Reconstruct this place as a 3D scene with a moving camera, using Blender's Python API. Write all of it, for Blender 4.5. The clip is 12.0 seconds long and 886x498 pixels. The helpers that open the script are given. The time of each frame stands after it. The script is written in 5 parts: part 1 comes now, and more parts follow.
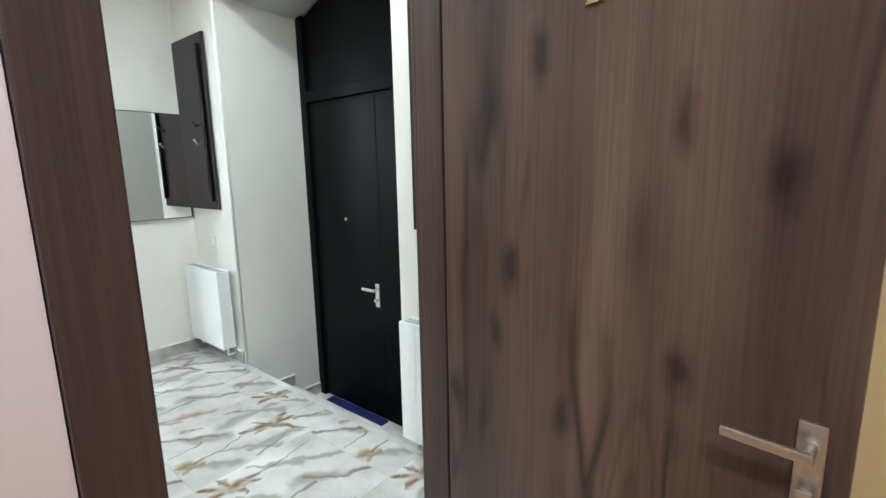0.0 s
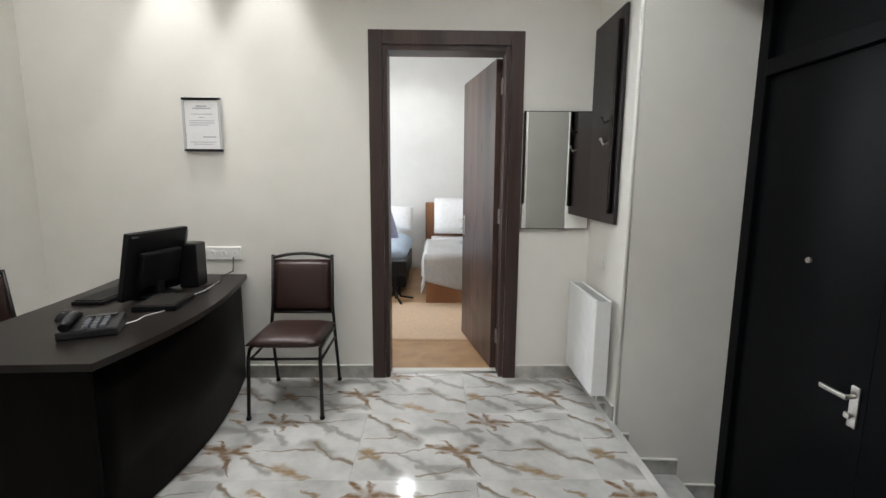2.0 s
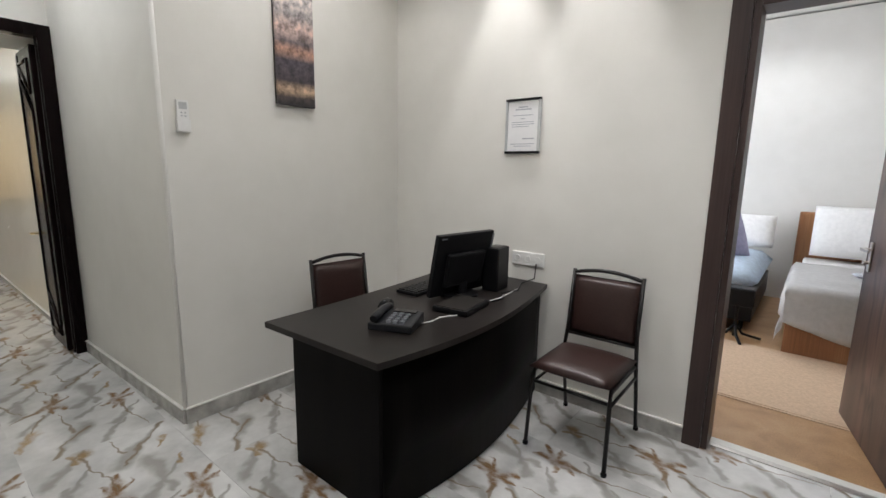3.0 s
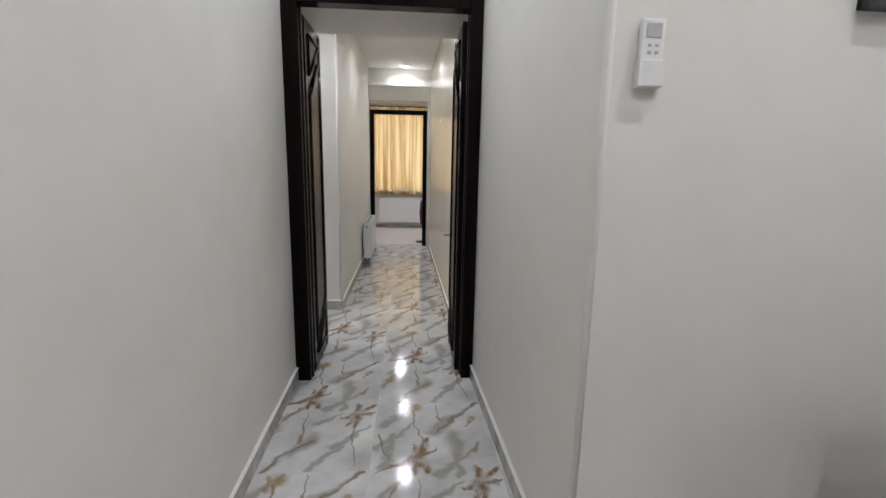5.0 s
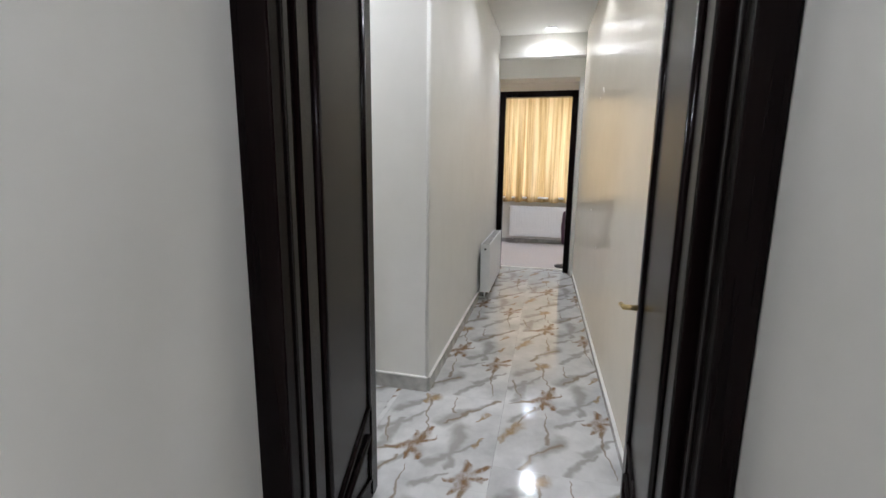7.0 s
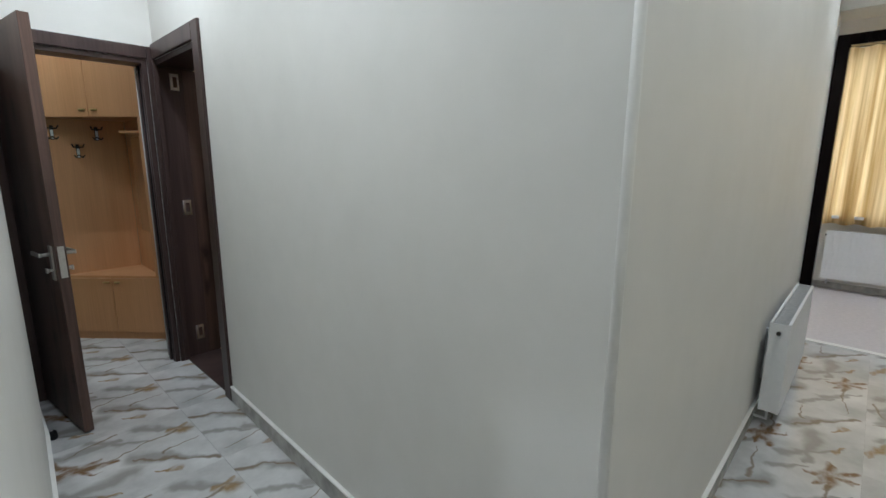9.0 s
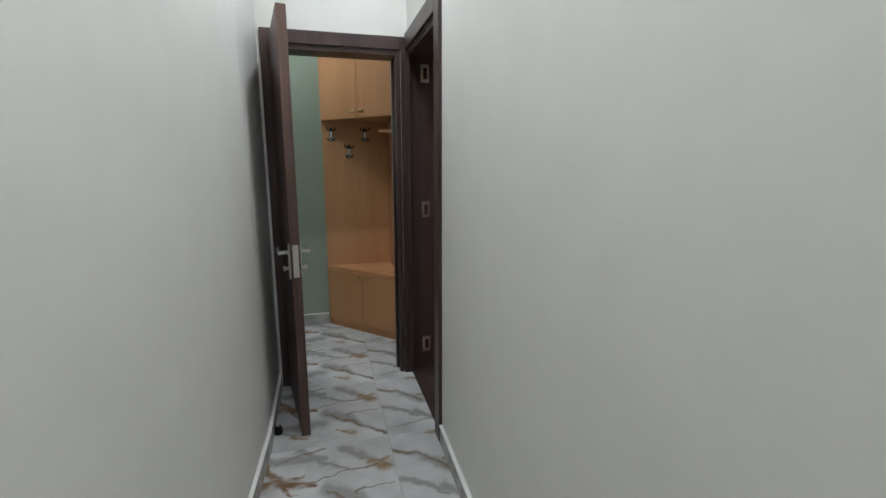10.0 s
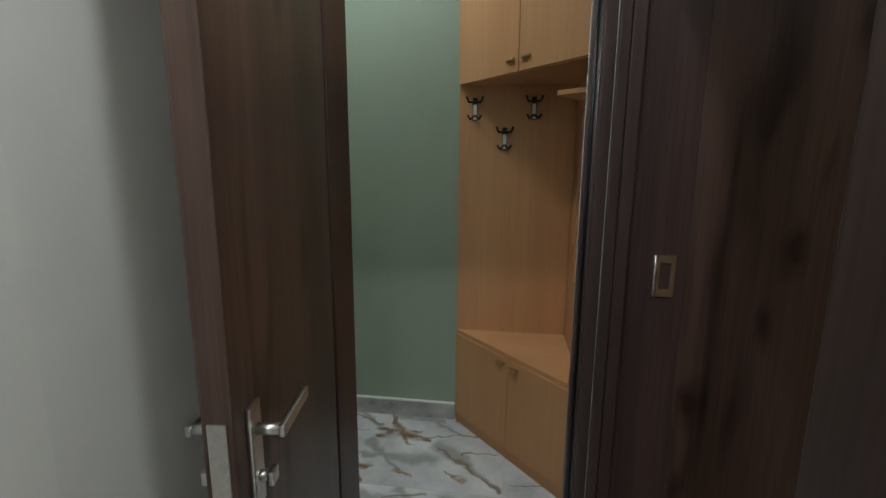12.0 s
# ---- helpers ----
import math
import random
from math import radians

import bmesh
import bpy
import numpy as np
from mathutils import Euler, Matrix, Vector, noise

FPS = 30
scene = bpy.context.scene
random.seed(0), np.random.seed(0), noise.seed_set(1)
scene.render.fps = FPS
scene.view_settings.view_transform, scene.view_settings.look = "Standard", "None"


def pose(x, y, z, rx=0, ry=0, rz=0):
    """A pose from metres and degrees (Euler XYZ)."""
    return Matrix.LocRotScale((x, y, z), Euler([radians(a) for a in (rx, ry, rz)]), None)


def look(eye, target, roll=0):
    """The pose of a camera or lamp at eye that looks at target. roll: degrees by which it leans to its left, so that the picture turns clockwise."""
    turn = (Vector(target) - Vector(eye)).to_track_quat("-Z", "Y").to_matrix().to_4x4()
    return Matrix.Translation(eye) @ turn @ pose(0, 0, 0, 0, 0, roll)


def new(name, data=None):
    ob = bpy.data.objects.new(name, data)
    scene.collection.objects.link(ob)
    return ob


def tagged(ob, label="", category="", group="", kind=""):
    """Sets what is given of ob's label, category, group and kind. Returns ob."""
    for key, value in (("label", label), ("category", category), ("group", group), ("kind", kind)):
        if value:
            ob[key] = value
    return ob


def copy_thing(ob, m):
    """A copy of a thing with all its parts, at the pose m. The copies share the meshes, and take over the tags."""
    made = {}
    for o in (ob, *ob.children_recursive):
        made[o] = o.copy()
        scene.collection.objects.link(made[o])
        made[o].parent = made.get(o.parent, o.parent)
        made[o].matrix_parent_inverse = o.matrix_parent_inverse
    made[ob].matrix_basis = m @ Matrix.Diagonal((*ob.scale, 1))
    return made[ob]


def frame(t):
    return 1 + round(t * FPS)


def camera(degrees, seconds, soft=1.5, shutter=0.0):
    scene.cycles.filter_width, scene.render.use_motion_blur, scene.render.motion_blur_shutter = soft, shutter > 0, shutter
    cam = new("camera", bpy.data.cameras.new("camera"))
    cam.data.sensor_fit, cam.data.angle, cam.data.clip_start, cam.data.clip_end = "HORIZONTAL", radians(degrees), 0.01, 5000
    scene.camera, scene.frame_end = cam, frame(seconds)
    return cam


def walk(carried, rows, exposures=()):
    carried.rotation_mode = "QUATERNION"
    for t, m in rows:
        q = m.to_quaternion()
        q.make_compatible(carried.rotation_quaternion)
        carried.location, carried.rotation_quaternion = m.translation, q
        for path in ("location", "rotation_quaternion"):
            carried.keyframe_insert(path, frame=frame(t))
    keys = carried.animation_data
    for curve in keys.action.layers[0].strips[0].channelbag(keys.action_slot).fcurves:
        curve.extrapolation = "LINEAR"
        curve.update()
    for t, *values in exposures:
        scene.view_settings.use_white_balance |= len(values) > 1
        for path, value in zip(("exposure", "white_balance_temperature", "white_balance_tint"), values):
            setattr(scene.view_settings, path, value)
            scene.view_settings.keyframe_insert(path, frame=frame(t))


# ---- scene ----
cam = camera(88.6, 12.0)
PATH = [
    (0, (0.123, -0.434, 1.344), (1.657, 0.802, 1.0), -1.1),
    (0.5, (0.404, -0.317, 1.337), (1.745, 1.13, 1.01), -1.0),
    (1, (0.547, -0.183, 1.331), (1.465, 1.568, 1.029), -0.7),
    (1.5, (0.599, 0.013, 1.332), (1.058, 1.938, 1.041), -0.1),
    (2, (0.611, 0.238, 1.335), (0.644, 2.215, 1.039), 0.4),
    (2.5, (0.633, 0.463, 1.369), (0.096, 2.365, 1.063), 0.9),
    (3, (0.594, 0.675, 1.403), (-0.654, 2.199, 1.059), 1.0),
    (3.5, (0.342, 0.852, 1.441), (-1.283, 1.959, 1.073), 0.9),
    (3.7, (0.218, 0.913, 1.446), (-1.507, 1.854, 1.074), 0.9),
    (5.3, (-1.071, 1.108, 1.349), (-3.036, 1.148, 0.982), 1.0),
    (5.5, (-1.259, 1.122, 1.328), (-3.226, 1.095, 0.967), 0.9),
    (6, (-1.726, 1.105, 1.288), (-3.683, 0.894, 0.931), 1.0),
    (6.5, (-2.147, 1.079, 1.298), (-4.087, 0.747, 0.942), 0.8),
    (6.7, (-2.313, 1.092, 1.292), (-4.246, 0.72, 0.935), 0.8),
    (8.3, (-3.703, 1.012, 1.373), (-5.435, 0.088, 0.99), 0.4),
    (8.5, (-3.843, 0.936, 1.352), (-5.516, -0.091, 0.969), 0.7),
    (9, (-4.117, 0.791, 1.353), (-5.539, -0.561, 0.97), 0.2),
    (9.5, (-4.376, 0.536, 1.338), (-5.387, -1.149, 0.964), 0.0),
    (10, (-4.52, 0.197, 1.317), (-5.024, -1.703, 0.947), 0.0),
    (10.5, (-4.597, -0.21, 1.309), (-4.764, -2.169, 0.943), -0.1),
    (11, (-4.673, -0.64, 1.302), (-4.635, -2.606, 0.938), -0.1),
    (11.5, (-4.726, -1.033, 1.29), (-4.529, -2.99, 0.929), -0.1),
    (12, (-4.759, -1.423, 1.292), (-4.491, -3.372, 0.929), 0.4),
]
walk(cam, [(t, look(eye, target, roll)) for t, eye, target, roll in PATH],
     [(0.0, 0.80, 5780, 1), (1.0, 0.60, 6000, 4), (1.6, 0.12, 6120, 9), (2.2, 0.05, 6320, 11), (3.0, -0.06, 6230, 13), (5.5, 0.08, 5970, 16),
      (6.7, 0.27, 5900, 16), (8.5, 0.03, 5430, 6), (9.5, -0.03, 5830, 11), (10.4, 0.08, 5780, 9), (11.0, 0.27, 5780, 10), (11.6, 0.24, 5780, 10), (12.0, -0.05, 5880, 6)])

# ---- world and large lights ----
world = bpy.data.worlds.new("world")
scene.world = world
world.use_nodes = True
wn = world.node_tree
sky = wn.nodes.new("ShaderNodeTexSky")
sky.sky_type = "NISHITA"
sky.sun_disc = False
sky.sun_elevation, sky.sun_rotation = radians(46), radians(200)
wn.links.new(sky.outputs["Color"], wn.nodes["Background"].inputs["Color"])
wn.nodes["Background"].inputs["Strength"].default_value = 0.12

sun_data = bpy.data.lights.new("sun", "SUN")
sun_data.energy, sun_data.angle, sun_data.color = 2.0, radians(0.5), (1.0, 0.95, 0.87)
sun = new("sun", sun_data)
sun.matrix_world = look((-12, -30, 34), (0, 0, 0))

SPOT_POWER = 34.0
WARM = (1.0, 0.97, 0.925)
NEUTRAL = (0.985, 1.0, 0.99)


def window_light(name, m, width, height, power, colour):
    data = bpy.data.lights.new(name, "AREA")
    data.shape, data.size, data.size_y, data.energy, data.color = "RECTANGLE", width, height, power, colour
    ob = new(name, data)
    ob.matrix_world = m
    return ob


window_light("bedroom_window_light", look((-1.72, 5.3, 1.75), (1.0, 5.3, 1.2)), 1.5, 1.6, 60, (0.93, 0.97, 1.0))
window_light("far_window_light", look((-10.91, 0.84, 1.6), (-8.0, 0.84, 1.4)), 2.3, 1.7, 36, (1.0, 0.97, 0.92))

# ---- materials ----


def nodes_of(name):
    m = bpy.data.materials.new(name)
    m.use_nodes = True
    t = m.node_tree
    return m, t, t.nodes["Principled BSDF"]


def ramp(t, stops):
    r = t.nodes.new("ShaderNodeValToRGB")
    e = r.color_ramp.elements
    e[0].position, e[0].color = stops[0][0], (*stops[0][1], 1)
    e[1].position, e[1].color = stops[-1][0], (*stops[-1][1], 1)
    for p, c in stops[1:-1]:
        n = e.new(p)
        n.color = (*c, 1)
    return r


def noise_node(t, vec, scale, detail=4.0, rough=0.55, distort=0.0):
    n = t.nodes.new("ShaderNodeTexNoise")
    n.inputs["Scale"].default_value = scale
    n.inputs["Detail"].default_value = detail
    n.inputs["Roughness"].default_value = rough
    n.inputs["Distortion"].default_value = distort
    if vec:
        t.links.new(vec, n.inputs["Vector"])
    return n


def mapped(t, coord="Object", scale=(1, 1, 1), rot=(0, 0, 0)):
    c = t.nodes.new("ShaderNodeTexCoord")
    m = t.nodes.new("ShaderNodeMapping")
    m.inputs["Scale"].default_value = scale
    m.inputs["Rotation"].default_value = rot
    t.links.new(c.outputs[coord], m.inputs["Vector"])
    return m.outputs["Vector"]


def world_vec(t, scale=(1, 1, 1)):
    g = t.nodes.new("ShaderNodeNewGeometry")
    m = t.nodes.new("ShaderNodeMapping")
    m.inputs["Scale"].default_value = scale
    t.links.new(g.outputs["Position"], m.inputs["Vector"])
    return m.outputs["Vector"]


def mix(t, fac, a, b, mode="MIX"):
    n = t.nodes.new("ShaderNodeMix")
    n.data_type, n.blend_type = "RGBA", mode
    for socket, value in ((0, fac), (6, a), (7, b)):
        if hasattr(value, "is_linked"):
            t.links.new(value, n.inputs[socket])
        else:
            n.inputs[socket].default_value = value if socket == 0 else (*value, 1)
    return n.outputs[2]


def bump(t, bsdf, height, strength, distance=0.002):
    b = t.nodes.new("ShaderNodeBump")
    b.inputs["Strength"].default_value = strength
    b.inputs["Distance"].default_value = distance
    t.links.new(height, b.inputs["Height"])
    t.links.new(b.outputs["Normal"], bsdf.inputs["Normal"])


def plaster(name, colour, rough=0.62, stain=0.05):
    m, t, b = nodes_of(name)
    v = world_vec(t)
    big = noise_node(t, v, 0.9, 4)
    fine = noise_node(t, v, 95, 3)
    dark = tuple(c * (1 - stain) for c in colour)
    r = ramp(t, [(0.35, dark), (0.7, colour)])
    t.links.new(big.outputs["Fac"], r.inputs["Fac"])
    mid = noise_node(t, v, 6, 5)
    r2 = ramp(t, [(0.3, (0.965, 0.965, 0.96)), (0.65, (1, 1, 1))])
    t.links.new(mid.outputs["Fac"], r2.inputs["Fac"])
    t.links.new(mix(t, 1.0, r.outputs["Color"], r2.outputs["Color"], "MULTIPLY"), b.inputs["Base Color"])
    b.inputs["Roughness"].default_value = rough
    bump(t, b, fine.outputs["Fac"], 0.15, 0.0015)
    return m


def plain(name, colour, rough=0.5, metal=0.0, grain=40.0, vary=0.08, bumpy=0.1, gloss=0.5):
    m, t, b = nodes_of(name)
    n = noise_node(t, mapped(t), grain, 3)
    lo = tuple(c * (1 - vary) for c in colour)
    hi = tuple(min(1, c * (1 + vary)) for c in colour)
    r = ramp(t, [(0.3, lo), (0.7, hi)])
    t.links.new(n.outputs["Fac"], r.inputs["Fac"])
    t.links.new(r.outputs["Color"], b.inputs["Base Color"])
    b.inputs["Roughness"].default_value = rough
    b.inputs["Metallic"].default_value = metal
    b.inputs["Specular IOR Level"].default_value = gloss
    if bumpy:
        bump(t, b, n.outputs["Fac"], bumpy, 0.001)
    return m


def wood(name, dark, mid, light, rough=0.42, scale=1.0, knots=False, gloss=0.35, pores=0.8):
    """Veneer with the grain along local z: wide tone bands, arched growth lines, fine pores, and dark knots where asked."""
    m, t, b = nodes_of(name)
    v = mapped(t, "Object", (7 * scale, 7 * scale, 0.5 * scale))
    band = noise_node(t, v, 1.0, 3, 0.5, 0.5)
    fine = noise_node(t, mapped(t, "Object", (130, 130, 2.6)), 1.0, 4, 0.6)
    r = ramp(t, [(0.30, dark), (0.5, mid), (0.72, light)])
    t.links.new(band.outputs["Fac"], r.inputs["Fac"])
    f = ramp(t, [(0.32, (0.66, 0.65, 0.65)), (0.62, (1, 1, 1))])
    t.links.new(fine.outputs["Fac"], f.inputs["Fac"])
    col = mix(t, pores, r.outputs["Color"], f.outputs["Color"], "MULTIPLY")
    if knots:
        wide = noise_node(t, mapped(t, "Object", (3.2, 3.2, 0.16)), 1.0, 2, 0.5, 0.4)
        w = ramp(t, [(0.36, (0.60, 0.60, 0.60)), (0.62, (1.16, 1.14, 1.12))])
        t.links.new(wide.outputs["Fac"], w.inputs["Fac"])
        col = mix(t, 1.0, col, w.outputs["Color"], "MULTIPLY")
        # cracks and growth rings: level lines of a field stretched along the board, broken into patches
        patch = noise_node(t, mapped(t, "Object", (4.0, 4.0, 0.9)), 1.0, 2)
        pr = ramp(t, [(0.47, (0, 0, 0)), (0.60, (1, 1, 1))])
        t.links.new(patch.outputs["Fac"], pr.inputs["Fac"])
        for field, detail, levels, dark_line, width, amount in (((6.0, 6.0, 0.85), 3.0, 1.0, 0.28, 0.10, 0.9), ((6.0, 6.0, 0.85), 1.5, 8.0, 0.60, 0.5, 0.7)):
            n = noise_node(t, mapped(t, "Object", field), 1.0, detail, 0.5, 0.35)
            k = t.nodes.new("ShaderNodeMath")
            k.operation = "MULTIPLY_ADD"
            k.inputs[1].default_value, k.inputs[2].default_value = 2.0 * levels, -levels
            t.links.new(n.outputs["Fac"], k.inputs[0])
            a = t.nodes.new("ShaderNodeMath")
            a.operation = "PINGPONG"
            a.inputs[1].default_value = 1.0
            t.links.new(k.outputs[0], a.inputs[0])
            lr = ramp(t, [(0.0, (dark_line, dark_line * 0.95, dark_line * 0.95)), (width, (1, 1, 1))])
            t.links.new(a.outputs[0], lr.inputs["Fac"])
            masked = mix(t, pr.outputs["Color"], (1, 1, 1), lr.outputs["Color"])
            col = mix(t, amount, col, masked, "MULTIPLY")
        flat = mapped(t, "Object", (1, 1, 1), (radians(90), 0, 0))
        wob = noise_node(t, flat, 9.0, 3)
        for cells, stops, amount in (((3.1, 1.5, 1), (0.036, 0.058, 0.12), 0.85), ((2.6, 0.9, 1), (0.016, 0.04, 0.075), 0.75), ((2.0, 0.4, 1), (0.02, 0.08, 0.24), 0.22)):
            vo = t.nodes.new("ShaderNodeTexVoronoi")
            vo.voronoi_dimensions = "2D"
            vo.inputs["Scale"].default_value = 1.0
            sc = t.nodes.new("ShaderNodeMapping")
            sc.inputs["Scale"].default_value = cells
            sc.inputs["Location"].default_value = (cells[0] * 1.7, cells[1] * 0.6, 0)
            add = t.nodes.new("ShaderNodeVectorMath")
            add.operation = "MULTIPLY_ADD"
            add.inputs[1].default_value = (0.05, 0.10, 0.0)
            t.links.new(wob.outputs["Color"], add.inputs[0])
            t.links.new(flat, add.inputs[2])
            t.links.new(add.outputs[0], sc.inputs["Vector"])
            t.links.new(sc.outputs["Vector"], vo.inputs["Vector"])
            kr = ramp(t, [(stops[0], (0.20, 0.17, 0.18)), (stops[1], (0.52, 0.48, 0.48)), (stops[2], (1, 1, 1))])
            t.links.new(vo.outputs["Distance"], kr.inputs["Fac"])
            col = mix(t, amount, col, kr.outputs["Color"], "MULTIPLY")
    t.links.new(col, b.inputs["Base Color"])
    b.inputs["Roughness"].default_value = rough
    b.inputs["Specular IOR Level"].default_value = gloss
    bump(t, b, fine.outputs["Fac"], 0.12, 0.001)
    return m


def marble(name):
    """Glazed porcelain tile, 1.15 x 0.60 m, whose printed veins, stars and ochre streaks repeat on every tile."""
    m, t, b = nodes_of(name)
    tc = t.nodes.new("ShaderNodeTexCoord")

    def vec(op, a, c=None):
        n = t.nodes.new("ShaderNodeVectorMath")
        n.operation = op
        for k, v in enumerate((a, c)):
            if v is None:
                continue
            if hasattr(v, "is_linked"):
                t.links.new(v, n.inputs[k])
            else:
                n.inputs[k].default_value = v
        return n

    def num(op, a, c):
        n = t.nodes.new("ShaderNodeMath")
        n.operation, n.use_clamp = op, op == "MULTIPLY"
        for k, v in enumerate((a, c)):
            if hasattr(v, "is_linked"):
                t.links.new(v, n.inputs[k])
            else:
                n.inputs[k].default_value = v
        return n.outputs[0]

    wobble = noise_node(t, tc.outputs["Object"], 8.5, 2.5, 0.55)
    off = vec("SUBTRACT", wobble.outputs["Color"], (0.5, 0.5, 0.5)).outputs[0]
    off = vec("MULTIPLY", off, (0.105, 0.105, 0.0)).outputs[0]
    flat = vec("MULTIPLY", vec("ADD", tc.outputs["Object"], off).outputs[0], (1, 1, 0)).outputs[0]

    def stroke(p, q, width):
        d = Vector((q[0] - p[0], q[1] - p[1], 0))
        rel = vec("SUBTRACT", flat, (*p, 0)).outputs[0]
        s = vec("DOT_PRODUCT", rel, tuple(d / d.length_squared)).outputs["Value"]
        n = t.nodes.new("ShaderNodeClamp")
        t.links.new(s, n.inputs[0])
        along = vec("SCALE", tuple(d))
        t.links.new(n.outputs[0], along.inputs["Scale"])
        dist = vec("DISTANCE", rel, along.outputs[0]).outputs["Value"]
        w = t.nodes.new("ShaderNodeMath")
        w.operation = "MULTIPLY_ADD"
        t.links.new(n.outputs[0], w.inputs[0])
        w.inputs[1].default_value, w.inputs[2].default_value = -0.70 * width * 1.25, width * 1.25
        r = num("DIVIDE", dist, w.outputs[0])
        f = t.nodes.new("ShaderNodeMapRange")
        f.interpolation_type = "SMOOTHSTEP"
        f.inputs["From Min"].default_value, f.inputs["From Max"].default_value = 1.0, 0.15
        t.links.new(r, f.inputs["Value"])
        return f.outputs["Result"]

    def gather(strokes):
        out = stroke(*strokes[0])
        for s in strokes[1:]:
            out = num("MAXIMUM", out, stroke(*s))
        return out

    def star(x, y, rays):
        return [((x, y), (x + dx, y + dy), w) for dx, dy, w in rays]

    cloud = noise_node(t, tc.outputs["Object"], 2.6, 5, 0.6)
    c = ramp(t, [(0.33, (0.44, 0.44, 0.43)), (0.50, (0.60, 0.597, 0.583)), (0.68, (0.76, 0.755, 0.735))])
    t.links.new(cloud.outputs["Fac"], c.inputs["Fac"])
    col = c.outputs["Color"]
    streak = noise_node(t, vec("MULTIPLY", tc.outputs["Object"], (16, 26, 1)).outputs[0], 1.0, 3, 0.6)
    sr = ramp(t, [(0.34, (0.42, 0.42, 0.42)), (0.58, (1, 1, 1))])
    t.links.new(streak.outputs["Fac"], sr.inputs["Fac"])
    halo = gather([((0.29, 0.30), (0.02, 0.56), 0.055), ((0.90, 0.30), (1.14, 0.12), 0.052), ((0.30, 0.42), (0.62, 0.40), 0.06), ((0.55, 0.06), (0.30, 0.10), 0.042),
                   ((0.76, 0.05), (0.54, 0.26), 0.032), ((0.99, 0.40), (0.80, 0.58), 0.036), ((0.62, 0.31), (0.42, 0.53), 0.030), ((0.22, 0.04), (0.02, 0.22), 0.034),
                   ((1.12, 0.33), (0.97, 0.45), 0.026), ((0.42, 0.02), (0.22, 0.21), 0.030), ((0.78, 0.30), (0.66, 0.42), 0.024)])
    col = mix(t, num("MULTIPLY", halo, 0.72), col, (0.27, 0.255, 0.225))
    ochre = gather([((0.80, 0.10), (0.94, 0.01), 0.045), ((0.86, 0.045), (0.985, 0.015), 0.034), ((0.05, 0.22), (0.10, 0.17), 0.048), ((0.07, 0.20), (0.03, 0.16), 0.034),
                    ((0.16, 0.53), (0.24, 0.49), 0.018), ((0.46, 0.50), (0.40, 0.53), 0.02)])
    col = mix(t, num("MULTIPLY", num("MULTIPLY", ochre, sr.outputs["Color"]), 0.9), col, (0.31, 0.20, 0.08))
    brown = gather(star(0.493, 0.235, [(-0.144, 0.017, 0.048), (0.109, 0.040, 0.050), (0.057, -0.144, 0.037), (-0.069, 0.069, 0.035), (0.127, -0.023, 0.037), (-0.098, -0.040, 0.037), (0.023, 0.011, 0.053)])
                   + star(0.685, 0.495, [(-0.098, 0.081, 0.043), (-0.109, -0.009, 0.048), (0.115, -0.014, 0.050), (0.098, -0.057, 0.040), (0.000, 0.103, 0.030), (0.023, -0.081, 0.035), (0.023, 0.000, 0.053)]))
    col = mix(t, num("MULTIPLY", num("MULTIPLY", brown, sr.outputs["Color"]), 1.0), col, (0.225, 0.135, 0.068))
    line = gather([((0.016, 0.567), (0.13, 0.475), 0.0159), ((0.13, 0.475), (0.29, 0.31), 0.0174), ((0.906, 0.30), (1.02, 0.20), 0.0174), ((1.147, 0.118), (1.02, 0.20), 0.0203),
                   ((0.08, 0.205), (0.47, 0.245), 0.0109), ((0.93, 0.228), (0.66, 0.238), 0.0123), ((0.76, 0.485), (1.12, 0.525), 0.0101), ((0.60, 0.165), (0.80, 0.10), 0.0145),
                   ((0.53, 0.14), (0.60, 0.0290), 0.0130), ((0.30, 0.0435), (0.52, 0.0725), 0.0101), ((0.20, 0.36), (0.02, 0.34), 0.0087)])
    col = mix(t, num("MULTIPLY", line, 0.80), col, (0.23, 0.175, 0.115))
    t.links.new(col, b.inputs["Base Color"])
    b.inputs["Roughness"].default_value = 0.10
    b.inputs["Specular IOR Level"].default_value = 0.5
    wave = noise_node(t, tc.outputs["Object"], 5, 2)
    bump(t, b, wave.outputs["Fac"], 0.03, 0.002)
    return m


def glow(name, colour, strength):
    m, t, b = nodes_of(name)
    b.inputs["Base Color"].default_value = (0.8, 0.8, 0.8, 1)
    b.inputs["Emission Color"].default_value = (*colour, 1)
    b.inputs["Emission Strength"].default_value = strength
    return m


M_WALL = plaster("cream_wall_paint", (0.80, 0.785, 0.735), 0.5)
M_PINK = plaster("pale_pink_paint", (0.78, 0.66, 0.66), 0.6)
M_TAN = plaster("tan_paint", (0.72, 0.52, 0.27), 0.6)
M_GREEN = plaster("sage_green_paint", (0.335, 0.390, 0.295), 0.6)
M_BEDWALL = plaster("pale_bedroom_paint", (0.80, 0.785, 0.75), 0.6)
M_CEIL = plaster("white_ceiling_paint", (0.84, 0.83, 0.79), 0.7)
M_PANEL = plaster("glossy_cream_paint", (0.80, 0.745, 0.62), 0.24, 0.03)
M_MARBLE = marble("marble_porcelain")
M_GROUT = plain("pale_grout", (0.60, 0.59, 0.57), 0.8)
M_SKIRT = plain("grey_marble_skirting", (0.43, 0.42, 0.39), 0.25, 0, 9, 0.3, 0.0)
M_TRIM = plain("white_skirting_trim", (0.82, 0.81, 0.77), 0.35, 0, 20, 0.03, 0.0)
